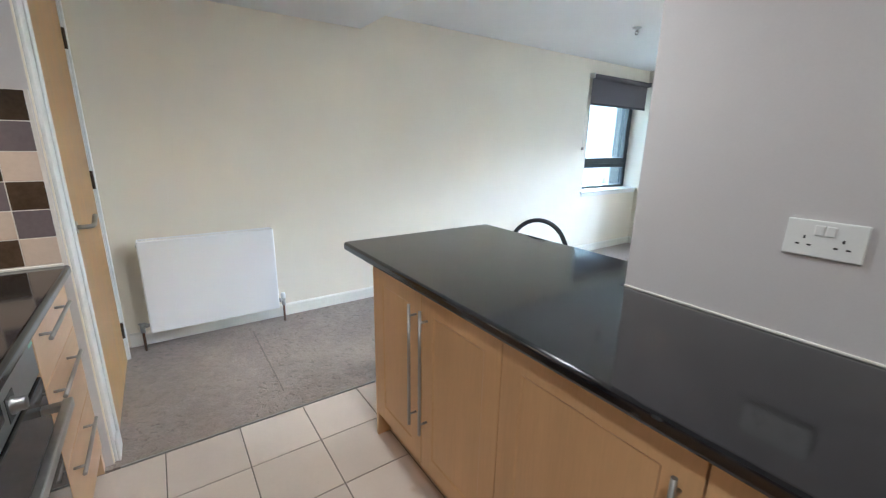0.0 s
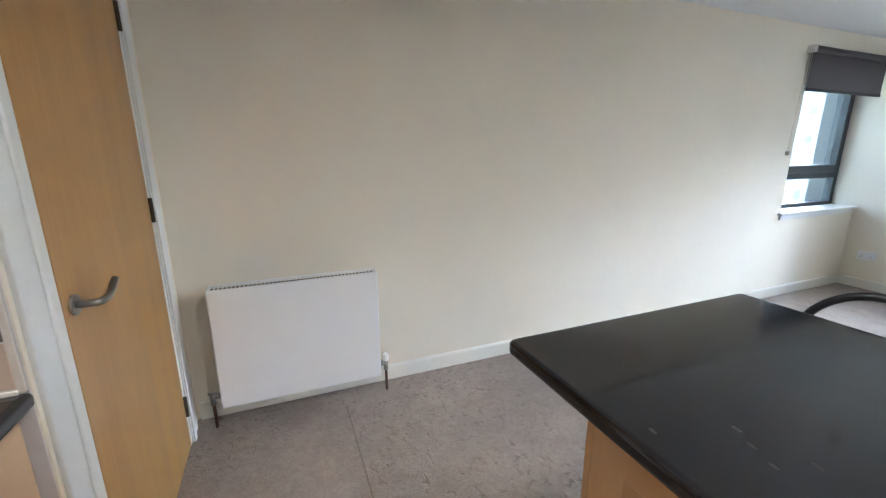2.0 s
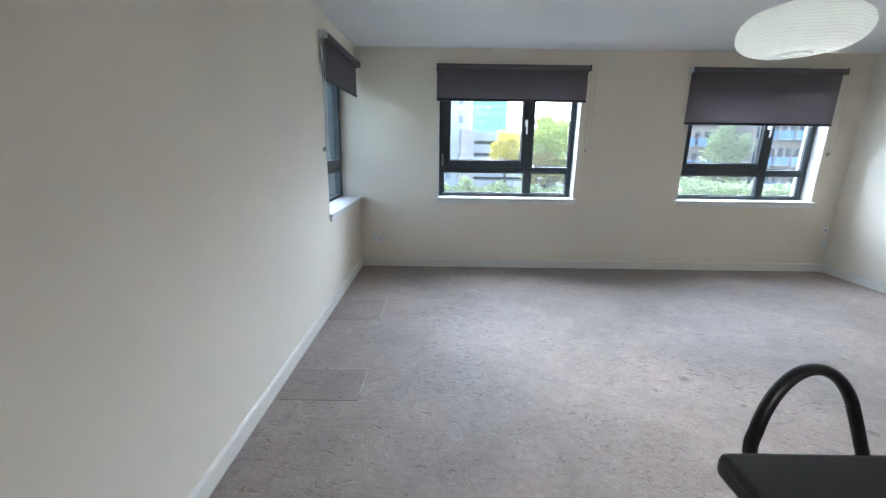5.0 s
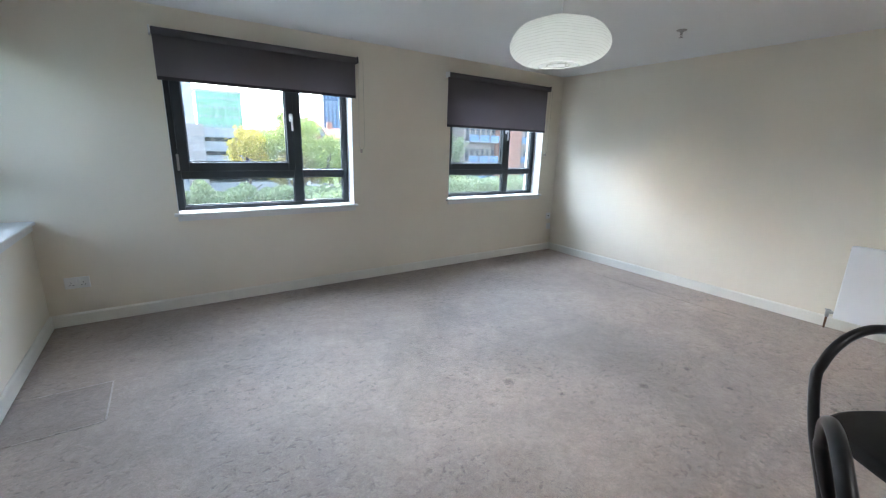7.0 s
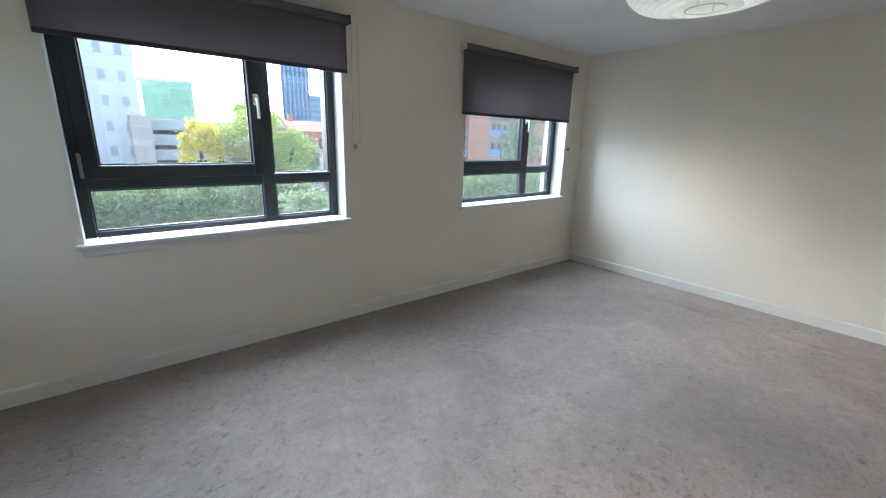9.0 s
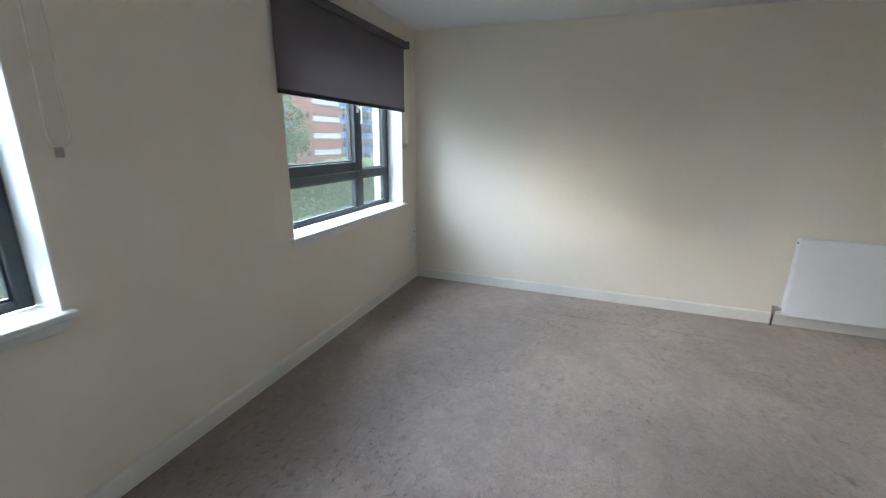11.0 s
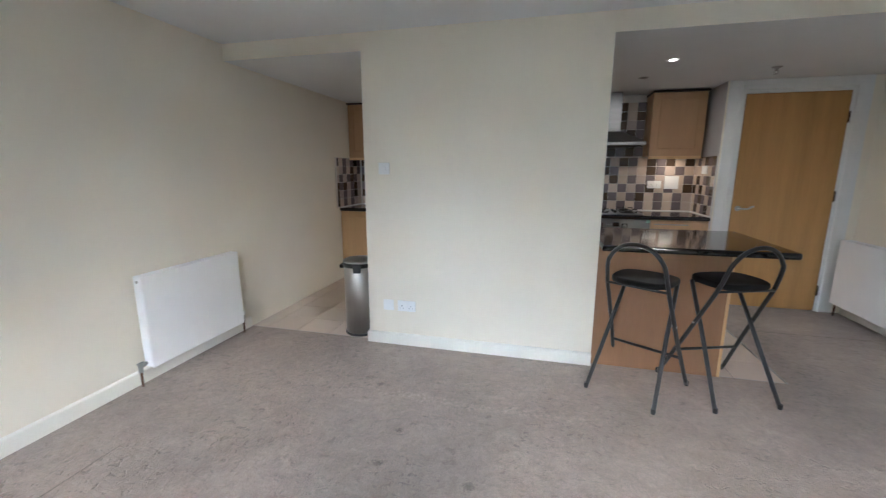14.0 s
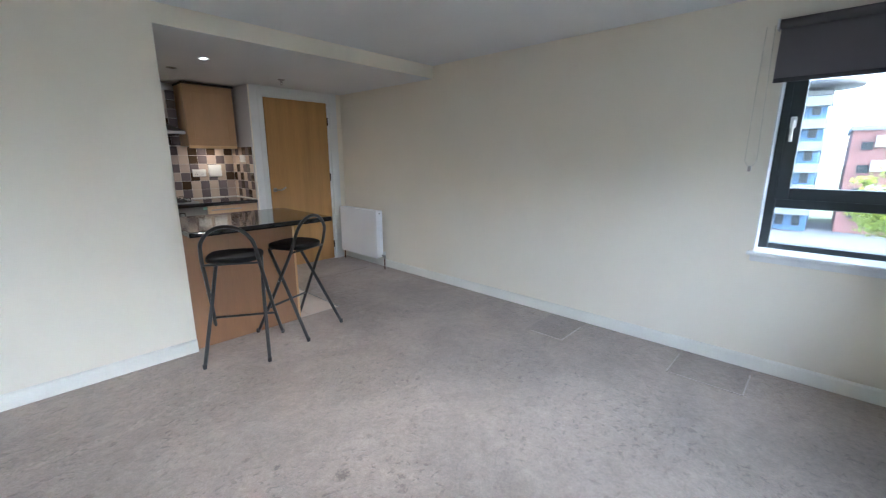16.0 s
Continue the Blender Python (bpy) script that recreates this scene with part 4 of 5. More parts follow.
def hood():
    t = thing("cooker_hood", (2.10, -2.2, 1.64), "stainless steel chimney cooker hood over the hob", "cooker hood")
    part("chimney", boxed((2.09, YS + 0.009, 1.80), (2.30, -2.10, HK), 0.002), GREYSTEEL, t)
    bm = bmesh.new()
    lo = [(1.86, YS + 0.009), (2.50, YS + 0.009), (2.50, -1.88), (1.86, -1.88)]
    hi = [(2.075, YS + 0.009), (2.315, YS + 0.009), (2.315, -2.09), (2.075, -2.09)]
    a = [bm.verts.new((x, y, 1.675)) for x, y in lo]
    b = [bm.verts.new((x, y, 1.80)) for x, y in hi]
    bm.faces.new(a[::-1])
    bm.faces.new(b)
    for k in range(4):
        bm.faces.new((a[k], a[(k + 1) % 4], b[(k + 1) % 4], b[k]))
    part("canopy", bm, GREYSTEEL, t)
    part("rim", boxed((1.86, YS + 0.009, 1.642), (2.50, -1.878, 1.675), 0.003), STEEL, t, "bright steel rim")
    part("filter", boxed((1.89, YS + 0.04, 1.639), (2.47, -1.91, 1.643)), DARKGAP, t)


hood()


def wall_cabinet(x0, x1, z0, z1, handle_side, lab):
    t = thing("wall_cabinet", ((x0 + x1) / 2, YS, z0), lab, "cabinet", "beech wall cabinets")
    part("carcass", boxed((x0, YS + 0.009, z0), (x1, -2.07, z1), 0.001), BEECH, t)
    d = part("door", door_front(x0 + 0.002, x1 - 0.002, z0 + 0.002, z1 - 0.002, -2.07, 1), BEECHV, t)
    part("cornice", boxed((x0 - 0.012, YS + 0.01, z1), (x1 + 0.012, -2.035, z1 + 0.018), 0.004), DARKWOOD, t, "dark cornice strip")
    part("pelmet", boxed((x0, -2.075, z0 - 0.03), (x1, -2.055, z0), 0.002), BEECH, t)
    return t


BEECHV = mat("upright_grain_beech_foil", (0.43, 0.25, 0.12), 0.38, vary=0.07, scale=2.2, fine=28, bump=0.04, stretch=(5, 5, 0.35))
DARKWOOD = mat("dark_stained_edge", (0.035, 0.02, 0.013), 0.5, vary=0.2, scale=8, fine=60, bump=0.05)
wall_cabinet(1.275, 1.79, 1.53, 2.185, 0, "beech wall cabinet with a framed door and a lit underside")
wall_cabinet(4.78, 5.35, 1.53, 2.185, 0, "beech wall cabinet in the kitchen corner")
t = thing("under_cabinet_light", (1.525, -2.2, 1.52), "small round lit lamp under the wall cabinet", "lamp")
part("housing", lathe(bmesh.new(), [(0.0, 1.5295), (0.036, 1.5295), (0.036, 1.520), (0.031, 1.517), (0.031, 1.520), (0, 1.520)], (1.525, -2.2, 0), 24), STEEL, t)
part("lens", lathe(bmesh.new(), [(0.029, 1.519), (0, 1.5185)], (1.525, -2.2, 0), 20), LAMPGLOW, t, "glowing lamp face")
lamp("under_cabinet_lamp", "AREA", pose(1.525, -2.2, 1.515), 0.03, (1.0, 0.74, 0.46), 0.05)


def downlight(x, y, lit, power=0.21):
    t = thing("downlight", (x, y, HK), "recessed round ceiling downlight, lit" if lit else "recessed round ceiling downlight, unlit", "lamp", "kitchen downlights")
    part("bezel", lathe(bmesh.new(), [(0.043, 0.0), (0.043, -0.004), (0.038, -0.007), (0.027, -0.005), (0.024, 0.0)], (x, y, HK), 28), RADWHITE if lit else SATIN, t)
    part("lens", lathe(bmesh.new(), [(0.0245, -0.002), (0, -0.0035)], (x, y, HK), 20), LAMPGLOW if lit else OVENGLASS, t)
    if lit:
        lamp("downlight_lamp", "AREA", pose(x, y, HK - 0.009), power, (1.0, 0.88, 0.72), 0.08)


downlight(1.955, -0.785, True)
downlight(2.035, -1.405, False)
# added unseen lamp that brightens the bar fronts and the partition's kitchen side
downlight(3.45, -1.40, True, 0.15)


def sprinkler(x, y, z):
    t = thing("sprinkler_head", (x, y, z), "small metal fire sprinkler head on the ceiling", "sprinkler", "ceiling sprinklers")
    part("rose", lathe(bmesh.new(), [(0.0, 0), (0.038, 0), (0.036, -0.006), (0.016, -0.012), (0.012, -0.02), (0, -0.02)], (x, y, z), 24), SATIN, t)
    bm = tube(bmesh.new(), [(x, y, z - 0.018), (x, y, z - 0.034)], 0.008, 12)
    for s in (-1, 1):
        tube(bm, [(x + s * 0.006, y, z - 0.02), (x + s * 0.014, y, z - 0.032), (x + s * 0.012, y, z - 0.045), (x, y, z - 0.054)], 0.0025, 6)
    part("yoke", bm, SATIN, t)
    part("deflector", lathe(bmesh.new(), [(0, -0.054), (0.016, -0.055), (0.016, -0.057), (0, -0.058)], (x, y, z), 16), SATIN, t)


sprinkler(1.04, 2.03, H)
sprinkler(4.32, 2.09, H)
sprinkler(1.065, -1.23, HK)
t = thing("smoke_detector", (4.45, 0.77, H), "round white smoke detector on the ceiling", "detector")
part("base", lathe(bmesh.new(), [(0, 0), (0.054, 0), (0.054, -0.012), (0.05, -0.014)], (4.45, 0.77, H), 32), PLASTIC, t)
part("cover", lathe(bmesh.new(), [(0.05, -0.012), (0.05, -0.02), (0.044, -0.034), (0.03, -0.042), (0, -0.044)], (4.45, 0.77, H), 32), PLASTIC, t)


# ---- paper lamp ----
def paper_lamp(x, y, zc, r, hh):
    t = thing("paper_pendant_lamp", (x, y, H), "large flattened white rice paper pendant lamp, hanging askew", "lamp")
    lean = Matrix.Translation((x, y, zc)) @ Matrix.Rotation(radians(1.5), 4, Vector((-0.59, -0.81, 0))) @ Matrix.Translation((-x, -y, -zc))
    prof, ribs = [], []
    n = 44
    for k in range(n + 1):
        a = math.pi * (0.075 + 0.85 * k / n)
        rr = r * math.sin(a) ** 0.62
        z = zc - hh * math.cos(a)
        if k % 2 == 0 and 0 < k < n:
            ribs.append((rr + 0.001, z))
        prof.append((rr + (0.0 if k % 2 == 0 else -0.004), z))
    bm = lathe(bmesh.new(), prof, (x, y, 0), 56)
    for v in bm.verts:
        a = math.atan2(v.co.y - y, v.co.x - x)
        v.co.z += (0.010 * math.sin(2 * a + 0.7) + 0.004 * math.sin(7 * a)) * ((v.co.x - x) ** 2 + (v.co.y - y) ** 2) / r ** 2
    me = finish("shade", bm, PAPER)
    me.transform(lean)
    shade = part("shade", me, PAPER, t, "ribbed white paper shade")
    for rr, z in ribs:
        ring = []
        for k in range(41):
            a = 2 * math.pi * k / 40
            ring.append((x + rr * math.cos(a), y + rr * math.sin(a), z + (0.010 * math.sin(2 * a + 0.7) + 0.004 * math.sin(7 * a)) * rr * rr / r ** 2))
        me = finish("rib", tube(bmesh.new(), ring, 0.0009, 5, False), RIBWIRE)
        me.transform(lean)
        part("rib", me, RIBWIRE, shade)
    bm = tube(bmesh.new(), [(x, y, H - 0.04), (x, y, zc + 0.07)], 0.003, 8)
    part("cable", bm, PLASTIC, t, "white flex")
    part("ceiling_rose", lathe(bmesh.new(), [(0, 0), (0.045, 0), (0.042, -0.02), (0.02, -0.04), (0, -0.042)], (x, y, H), 24), PLASTIC, t)
    holder = part("bulb_holder", tube(bmesh.new(), [(x, y, zc + 0.02), (x, y, zc + 0.075)], 0.018, 16), PLASTIC, t)
    part("bulb", lathe(bmesh.new(), [(0, -0.05), (0.018, -0.046), (0.029, -0.03), (0.031, -0.015), (0.022, 0.008), (0.014, 0.022), (0, 0.024)], (x, y, zc), 20), BULB, holder, "glowing bulb")
    zr = zc - hh * 0.972
    ring = [(x + 0.068 * math.cos(a), y + 0.068 * math.sin(a), zr) for a in [2 * math.pi * k / 28 for k in range(29)]]
    bm = tube(bmesh.new(), ring, 0.0028, 6)
    for s in (-1, 1):
        tube(bm, [(x + s * 0.068, y, zr), (x + s * 0.085, y, zc), (x + s * 0.075, y, zc + hh * 0.95), (x, y, zc + 0.075)], 0.0018, 6)
    me = finish("wire_frame", bm, RIBWIRE)
    me.transform(lean)
    part("wire_frame", me, RIBWIRE, t, "bent wire that holds the shade open")


RIBWIRE = mat("pale_wire", (0.74, 0.74, 0.68), 0.5, vary=0.08, scale=20, fine=200, bump=0.0)
paper_lamp(2.88, 2.04, 2.014, 0.295, 0.123)


# ---- pedal bin ----
def bin_():
    x, y, r = 4.352, -0.20, 0.137
    t = thing("pedal_bin", (x, y, 0), "tall brushed steel pedal bin with a black rim", "bin")
    part("foot_ring", lathe(bmesh.new(), [(0, 0.0005), (r + 0.006, 0.0005), (r + 0.006, 0.016), (r + 0.001, 0.02), (0, 0.02)], (x, y, 0), 40), BLACKP, t)
    part("body", lathe(bmesh.new(), [(0, 0.02), (r, 0.02), (r, 0.585), (r - 0.004, 0.59), (0, 0.59)], (x, y, 0), 56), STEEL, t)
    part("collar", lathe(bmesh.new(), [(r - 0.02, 0.588), (r + 0.005, 0.588), (r + 0.005, 0.622), (r - 0.01, 0.626), (0, 0.626)], (x, y, 0), 48), BLACKP, t)
    part("lid", lathe(bmesh.new(), [(r + 0.004, 0.624), (r + 0.006, 0.634), (r - 0.006, 0.643), (0.09, 0.652), (0.05, 0.656), (0, 0.657)], (x, y, 0), 56), STEEL, t)
    a0 = radians(104)
    bm = boxed((-0.032, 0, 0), (0.032, 0.02, 0.075), 0.005)
    me = finish("latch", bm, BLACKP)
    me.transform(pose(x + r * math.cos(a0) * 0.97, y + r * math.sin(a0) * 0.97, 0.55, 0, 0, math.degrees(a0) - 90))
    part("latch", me, BLACKP, t)
    b0 = radians(14)
    bm = boxed((-0.035, 0, 0), (0.035, 0.035, 0.03), 0.006)
    me = finish("hinge", bm, BLACKP)
    me.transform(pose(x + r * math.cos(b0) * 0.98, y + r * math.sin(b0) * 0.98, 0.568, 0, 0, math.degrees(b0) - 90))
    part("hinge", me, BLACKP, t)


bin_()


# ---- folding bar stools; local: +y is where the back is, feet on z 0 ----
def bar_stool(m, label):
    t = thing("bar_stool", None, label, "stool", "folding bar stools", m=m)

    def smooth(pts, n=6):
        out = []
        P = [Vector(p) for p in pts]
        P = [P[0]] + P + [P[-1]]
        for i in range(1, len(P) - 2):
            for k in range(n):
                u = k / n
                out.append(0.5 * ((2 * P[i]) + (P[i + 1] - P[i - 1]) * u + (2 * P[i - 1] - 5 * P[i] + 4 * P[i + 1] - P[i + 2]) * u * u
                                  + (3 * P[i] - P[i - 1] - 3 * P[i + 1] + P[i + 2]) * u ** 3))
        return out + [P[-1]]

    # back hoop: stands on the far feet, leans over the seat and closes in a round top
    foot_y, top_y = -0.245, 0.170
    def at(z, w):
        return (w, foot_y + (top_y - foot_y) * min(1, z / 0.80), z)
    left = [at(0.012, -0.238), at(0.30, -0.207), at(0.56, -0.187)]
    r = 0.170
    hoop = [(-0.177, at(0.70, 0)[1], 0.70)] + [(-r * math.cos(a), 0.152 + 0.034 * math.sin(a), 0.775 + 0.18 * math.sin(a)) for a in [math.pi * k / 12 for k in range(1, 12)]] + [(0.177, at(0.70, 0)[1], 0.70)]
    right = [(-x, y, z) for x, y, z in reversed(left)]
    part("back_hoop", tube(bmesh.new(), smooth(left + hoop + right), 0.0125, 12), TUBE, t, "black tube hoop that forms the backrest")
    # front legs: stand under the back, lean forward up to the seat
    for s in (-1, 1):
        leg = part("leg", tube(bmesh.new(), [(s * 0.204, 0.245, 0.012), (s * 0.170, 0.03, 0.40), (s * 0.150, -0.135, 0.685)], 0.0125, 12), TUBEGREY, t, "dark grey steel leg")
        part("foot_cap", lathe(bmesh.new(), [(0, 0), (0.0125, 0), (0.0135, 0.006), (0.0135, 0.03), (0.012, 0.031)], (s * 0.204, 0.247, 0), 14), BLACKP, leg)
        part("foot_cap", lathe(bmesh.new(), [(0, 0), (0.0125, 0), (0.0135, 0.006), (0.0135, 0.03), (0.012, 0.031)], (s * 0.238, foot_y, 0), 14), BLACKP, t)
        zp = 0.455
        part("pivot", tube(bmesh.new(), [(s * 0.158, at(zp, 0)[1], zp), (s * 0.208, at(zp, 0)[1], zp)], 0.007, 10), SATIN, t, "steel pivot bolt")
    part("footrest", tube(bmesh.new(), [(-0.212, at(0.22, 0)[1], 0.22), (0.212, at(0.22, 0)[1], 0.22)], 0.009, 10), TUBE, t)
    part("seat_rail", tube(bmesh.new(), [(-0.155, -0.135, 0.685), (0.155, -0.135, 0.685)], 0.0095, 10), TUBE, t)
    part("seat_support", tube(bmesh.new(), [(-0.178, 0.12, 0.687), (0.178, 0.12, 0.687)], 0.0075, 10), TUBE, t)
    # padded seat with rounded corners
    outl = []
    for k in range(40):
        a = 2 * math.pi * k / 40
        c, s_ = math.cos(a), math.sin(a)
        p = 3.2
        q = (abs(c) ** p + abs(s_) ** p) ** (-1 / p)
        outl.append((0.178 * c * q * (1 - 0.06 * s_), -0.005 + 0.168 * s_ * q))
    bm = slab(bmesh.new(), outl, 0.696, 0.733, 0.014, 4)
    for v in bm.verts:
        if v.co.z > 0.727:
            v.co.z += 0.012 * max(0, 1 - (v.co.x / 0.18) ** 2 - (v.co.y / 0.17) ** 2)
    for f in bm.faces:
        f.smooth = True
    part("seat", bm, VINYL, t, "padded black vinyl seat")


def stool_pose(front, back):
    """Pose from the middle of the feet under the back and of the feet by the bar."""
    f, b = Vector(front), Vector(back)
    c, d = (f + b) / 2, f - b
    return pose(c.x, c.y, 0.006, 0, 0, math.degrees(math.atan2(d.y, d.x)) - 90)


bar_stool(stool_pose((2.366, 0.431), (2.108, 0.016)), "black folding bar stool with a vinyl seat, square to the bar")
bar_stool(stool_pose((1.652, 0.375), (1.818, -0.090)), "black folding bar stool, vinyl seat, turned near the bar's corner")

# ---- outside: ground, road, buildings, trees ----
GZ = -7.0
ASPHALT = mat("grey_asphalt", (0.10, 0.10, 0.105), 0.9, vary=0.12, scale=0.3, fine=15, bump=0.1)
PAVING = mat("pale_paving", (0.20, 0.195, 0.185), 0.9, vary=0.1, scale=0.4, fine=10, bump=0.1)
GRASS = mat("mown_grass", (0.19, 0.23, 0.12), 0.95, vary=0.25, scale=0.25, fine=8, bump=0.3, depth=0.03)
CONCRETE = mat("pale_concrete", (0.40, 0.395, 0.385), 0.85, vary=0.1, scale=0.3, fine=4, bump=0.05)
TANCLAD = mat("tan_cladding", (0.40, 0.345, 0.31), 0.8, vary=0.1, scale=0.3, fine=4, bump=0.05)
WHITECLAD = mat("white_render", (0.52, 0.52, 0.52), 0.8, vary=0.08, scale=0.2, fine=3, bump=0.05)
GREENCLAD = mat("green_glass_cladding", (0.17, 0.40, 0.25), 0.3, vary=0.2, scale=0.2, fine=1.2, bump=0.02)
BLUECLAD = mat("blue_glass_cladding", (0.03, 0.07, 0.16), 0.22, vary=0.2, scale=0.15, fine=1.0, bump=0.02)
BLUEPALE = mat("pale_blue_panel", (0.14, 0.25, 0.42), 0.4, vary=0.1, scale=0.3, fine=3, bump=0.02)
BRICK = mat("red_orange_brick", (0.40, 0.185, 0.115), 0.85, vary=0.14, scale=0.5, fine=9, bump=0.15, depth=0.01)
PINKBRICK = mat("pink_red_brick", (0.42, 0.20, 0.17), 0.85, vary=0.14, scale=0.5, fine=9, bump=0.15, depth=0.01)
STONE = mat("grey_brown_sandstone", (0.30, 0.24, 0.20), 0.85, vary=0.15, scale=0.6, fine=7, bump=0.15, depth=0.01)
SLATE = mat("grey_roof_slate", (0.12, 0.12, 0.13), 0.7, vary=0.15, scale=0.8, fine=9, bump=0.15, depth=0.01)
PANE = mat("dark_window_pane", (0.05, 0.06, 0.07), 0.1, vary=0.2, scale=0.3, fine=2, bump=0)
PANEPALE = mat("pale_reflecting_pane", (0.30, 0.33, 0.36), 0.15, vary=0.15, scale=0.3, fine=2, bump=0)
BAND = mat("cream_band", (0.62, 0.59, 0.54), 0.7, vary=0.06, scale=0.5, fine=6, bump=0.05)
BARK = mat("grey_brown_bark", (0.10, 0.075, 0.055), 0.9, vary=0.25, scale=4, fine=30, bump=0.4, depth=0.02)


def leaf_material(name, a, b):
    m = mat(name, a, 0.6, vary=0.2, scale=0.35, fine=6, bump=0.0, other=b)
    n, l = m.node_tree.nodes, m.node_tree.links
    tr = n.new("ShaderNodeBsdfTranslucent")
    tr.inputs["Color"].default_value = (*a, 1)
    mx = n.new("ShaderNodeMixShader")
    mx.inputs[0].default_value = 0.5
    l.new(n["Principled BSDF"].outputs[0], mx.inputs[1])
    l.new(tr.outputs[0], mx.inputs[2])
    l.new(mx.outputs[0], n["Material Output"].inputs["Surface"])
    return m


LEAFGOLD = leaf_material("yellow_green_autumn_leaves", (0.50, 0.52, 0.09), (0.22, 0.37, 0.08))
LEAFYELLOW = leaf_material("yellow_autumn_leaves", (0.75, 0.60, 0.05), (0.42, 0.42, 0.05))
LEAFORANGE = leaf_material("orange_autumn_leaves", (0.48, 0.32, 0.10), (0.24, 0.30, 0.07))
LEAFGREEN = leaf_material("green_leaves", (0.28, 0.33, 0.14), (0.15, 0.20, 0.09))

structure("ground", boxed((-900, YN + 0.32, GZ - 0.5), (900, 1400, GZ)), GRASS, "grass and open ground below the flat")
structure("ground", boxed((-900, -600, GZ - 0.5), (-0.45, YN + 0.32, GZ)), GRASS, "grass and open ground below the flat")
structure("road", boxed((-60, 38.5, GZ), (140, 50, GZ + 0.03)), ASPHALT, "grey asphalt road")
structure("pavement", boxed((-60, 50, GZ), (140, 53.5, GZ + 0.14), 0.02), PAVING, "pale paved footway")
structure("pavement", boxed((-60, 35.5, GZ), (140, 38.5, GZ + 0.14), 0.02), PAVING, "pale paved footway")
for k in range(22):
    structure("road_marking", boxed((-30 + 6 * k, 44.1, GZ + 0.03), (-27 + 6 * k, 44.25, GZ + 0.036)), WHITECLAD, "white centre line dash")
structure("car_park_yard", boxed((-70, -12, GZ), (-22, 14, GZ + 0.03)), PAVING, "pale paved yard")


def tree(x, y, crown_z, r, hgt, leaves, count, leaf, label, seed):
    rng = random.Random(seed)
    t = thing("tree", (x, y, GZ), label, "tree")
    bm = bmesh.new()
    tube(bm, [(x, y, GZ), (x + 0.1, y, GZ + 0.4 * (crown_z - GZ)), (x - 0.1, y + 0.1, crown_z + 0.2 * hgt)], 0.045 * r + 0.05, 10)
    for k in range(9):
        a = rng.uniform(0, 6.28)
        z0 = GZ + (crown_z - GZ) * rng.uniform(0.5, 1.0)
        rr = r * rng.uniform(0.4, 0.85)
        tube(bm, [(x, y, z0), (x + 0.5 * rr * math.cos(a), y + 0.5 * rr * math.sin(a), z0 + 0.25 * hgt),
                  (x + rr * math.cos(a), y + rr * math.sin(a), z0 + 0.5 * hgt * rng.uniform(0.6, 1.2))], 0.015 * r + 0.02, 6)
    part("trunk", bm, BARK, t)
    clumps = []
    for k in range(44):
        a, u = rng.uniform(0, 6.28), rng.uniform(-0.9, 1)
        q = math.sqrt(max(0, 1 - u * u)) * rng.uniform(0.4, 1.0) * (1.0 - 0.25 * max(0, u))
        clumps.append((x + r * q * math.cos(a), y + r * q * math.sin(a), crown_z + hgt * u * 0.9, rng.uniform(0.16, 0.34)))
    verts, faces = [], []
    for i in range(count):
        cx, cy, cz, cr = clumps[rng.randrange(len(clumps))]
        d = Vector((rng.gauss(0, 1), rng.gauss(0, 1), rng.gauss(0, 1))).normalized() * min(1.5, abs(rng.gauss(0, 0.75)))
        p = Vector((cx + d.x * cr * r, cy + d.y * cr * r, cz + d.z * cr * hgt))
        a = Vector((rng.gauss(0, 1), rng.gauss(0, 1), rng.gauss(0, 0.6))).normalized()
        b = a.orthogonal().normalized()
        s = leaf * rng.uniform(0.6, 1.3)
        k = len(verts)
        verts += [p + a * s, p + b * s * 0.55, p - a * s, p - b * s * 0.55]
        faces.append((k, k + 1, k + 2, k + 3))
    me = bpy.data.meshes.new("crown")
    me.from_pydata([tuple(v) for v in verts], [], faces)
    me.materials.append(leaves)
    part("crown", me, leaves, t)


tree(6.8, 39, 0.7, 1.7, 1.9, LEAFYELLOW, 9000, 0.13, "bright yellow autumn tree by the road", 1)
tree(11.3, 41.5, 1.2, 3.4, 3.0, LEAFGOLD, 20000, 0.15, "tall broadleaf tree in yellow and green autumn leaf", 21)
tree(10.6, 39.4, -0.9, 2.3, 1.5, LEAFORANGE, 8000, 0.13, "low broadleaf tree turning orange", 2)
tree(13.7, 38.5, -0.1, 1.8, 2.0, LEAFGOLD, 9000, 0.13, "yellow green roadside tree", 3)
tree(4.75, 11.4, -1.4, 1.25, 1.5, LEAFGREEN, 3500, 0.10, "green tree close below the window", 4)
tree(19.5, 52, -1.6, 2.6, 3.0, LEAFGREEN, 3500, 0.22, "green tree by the houses", 5)
tree(26.5, 52, -1.0, 2.4, 3.2, LEAFGREEN, 3500, 0.22, "green tree by the houses", 6)
tree(39, 34, 1.6, 2.2, 3.8, LEAFGREEN, 4500, 0.18, "tall green tree before the flats", 7)
tree(25.5, 36, 0.4, 1.8, 3.0, LEAFGREEN, 4000, 0.18, "green tree before the flats", 8)
tree(-42, 7.6, -1.7, 3.2, 2.6, LEAFGOLD, 5000, 0.2, "yellow green tree on the lawn", 9)


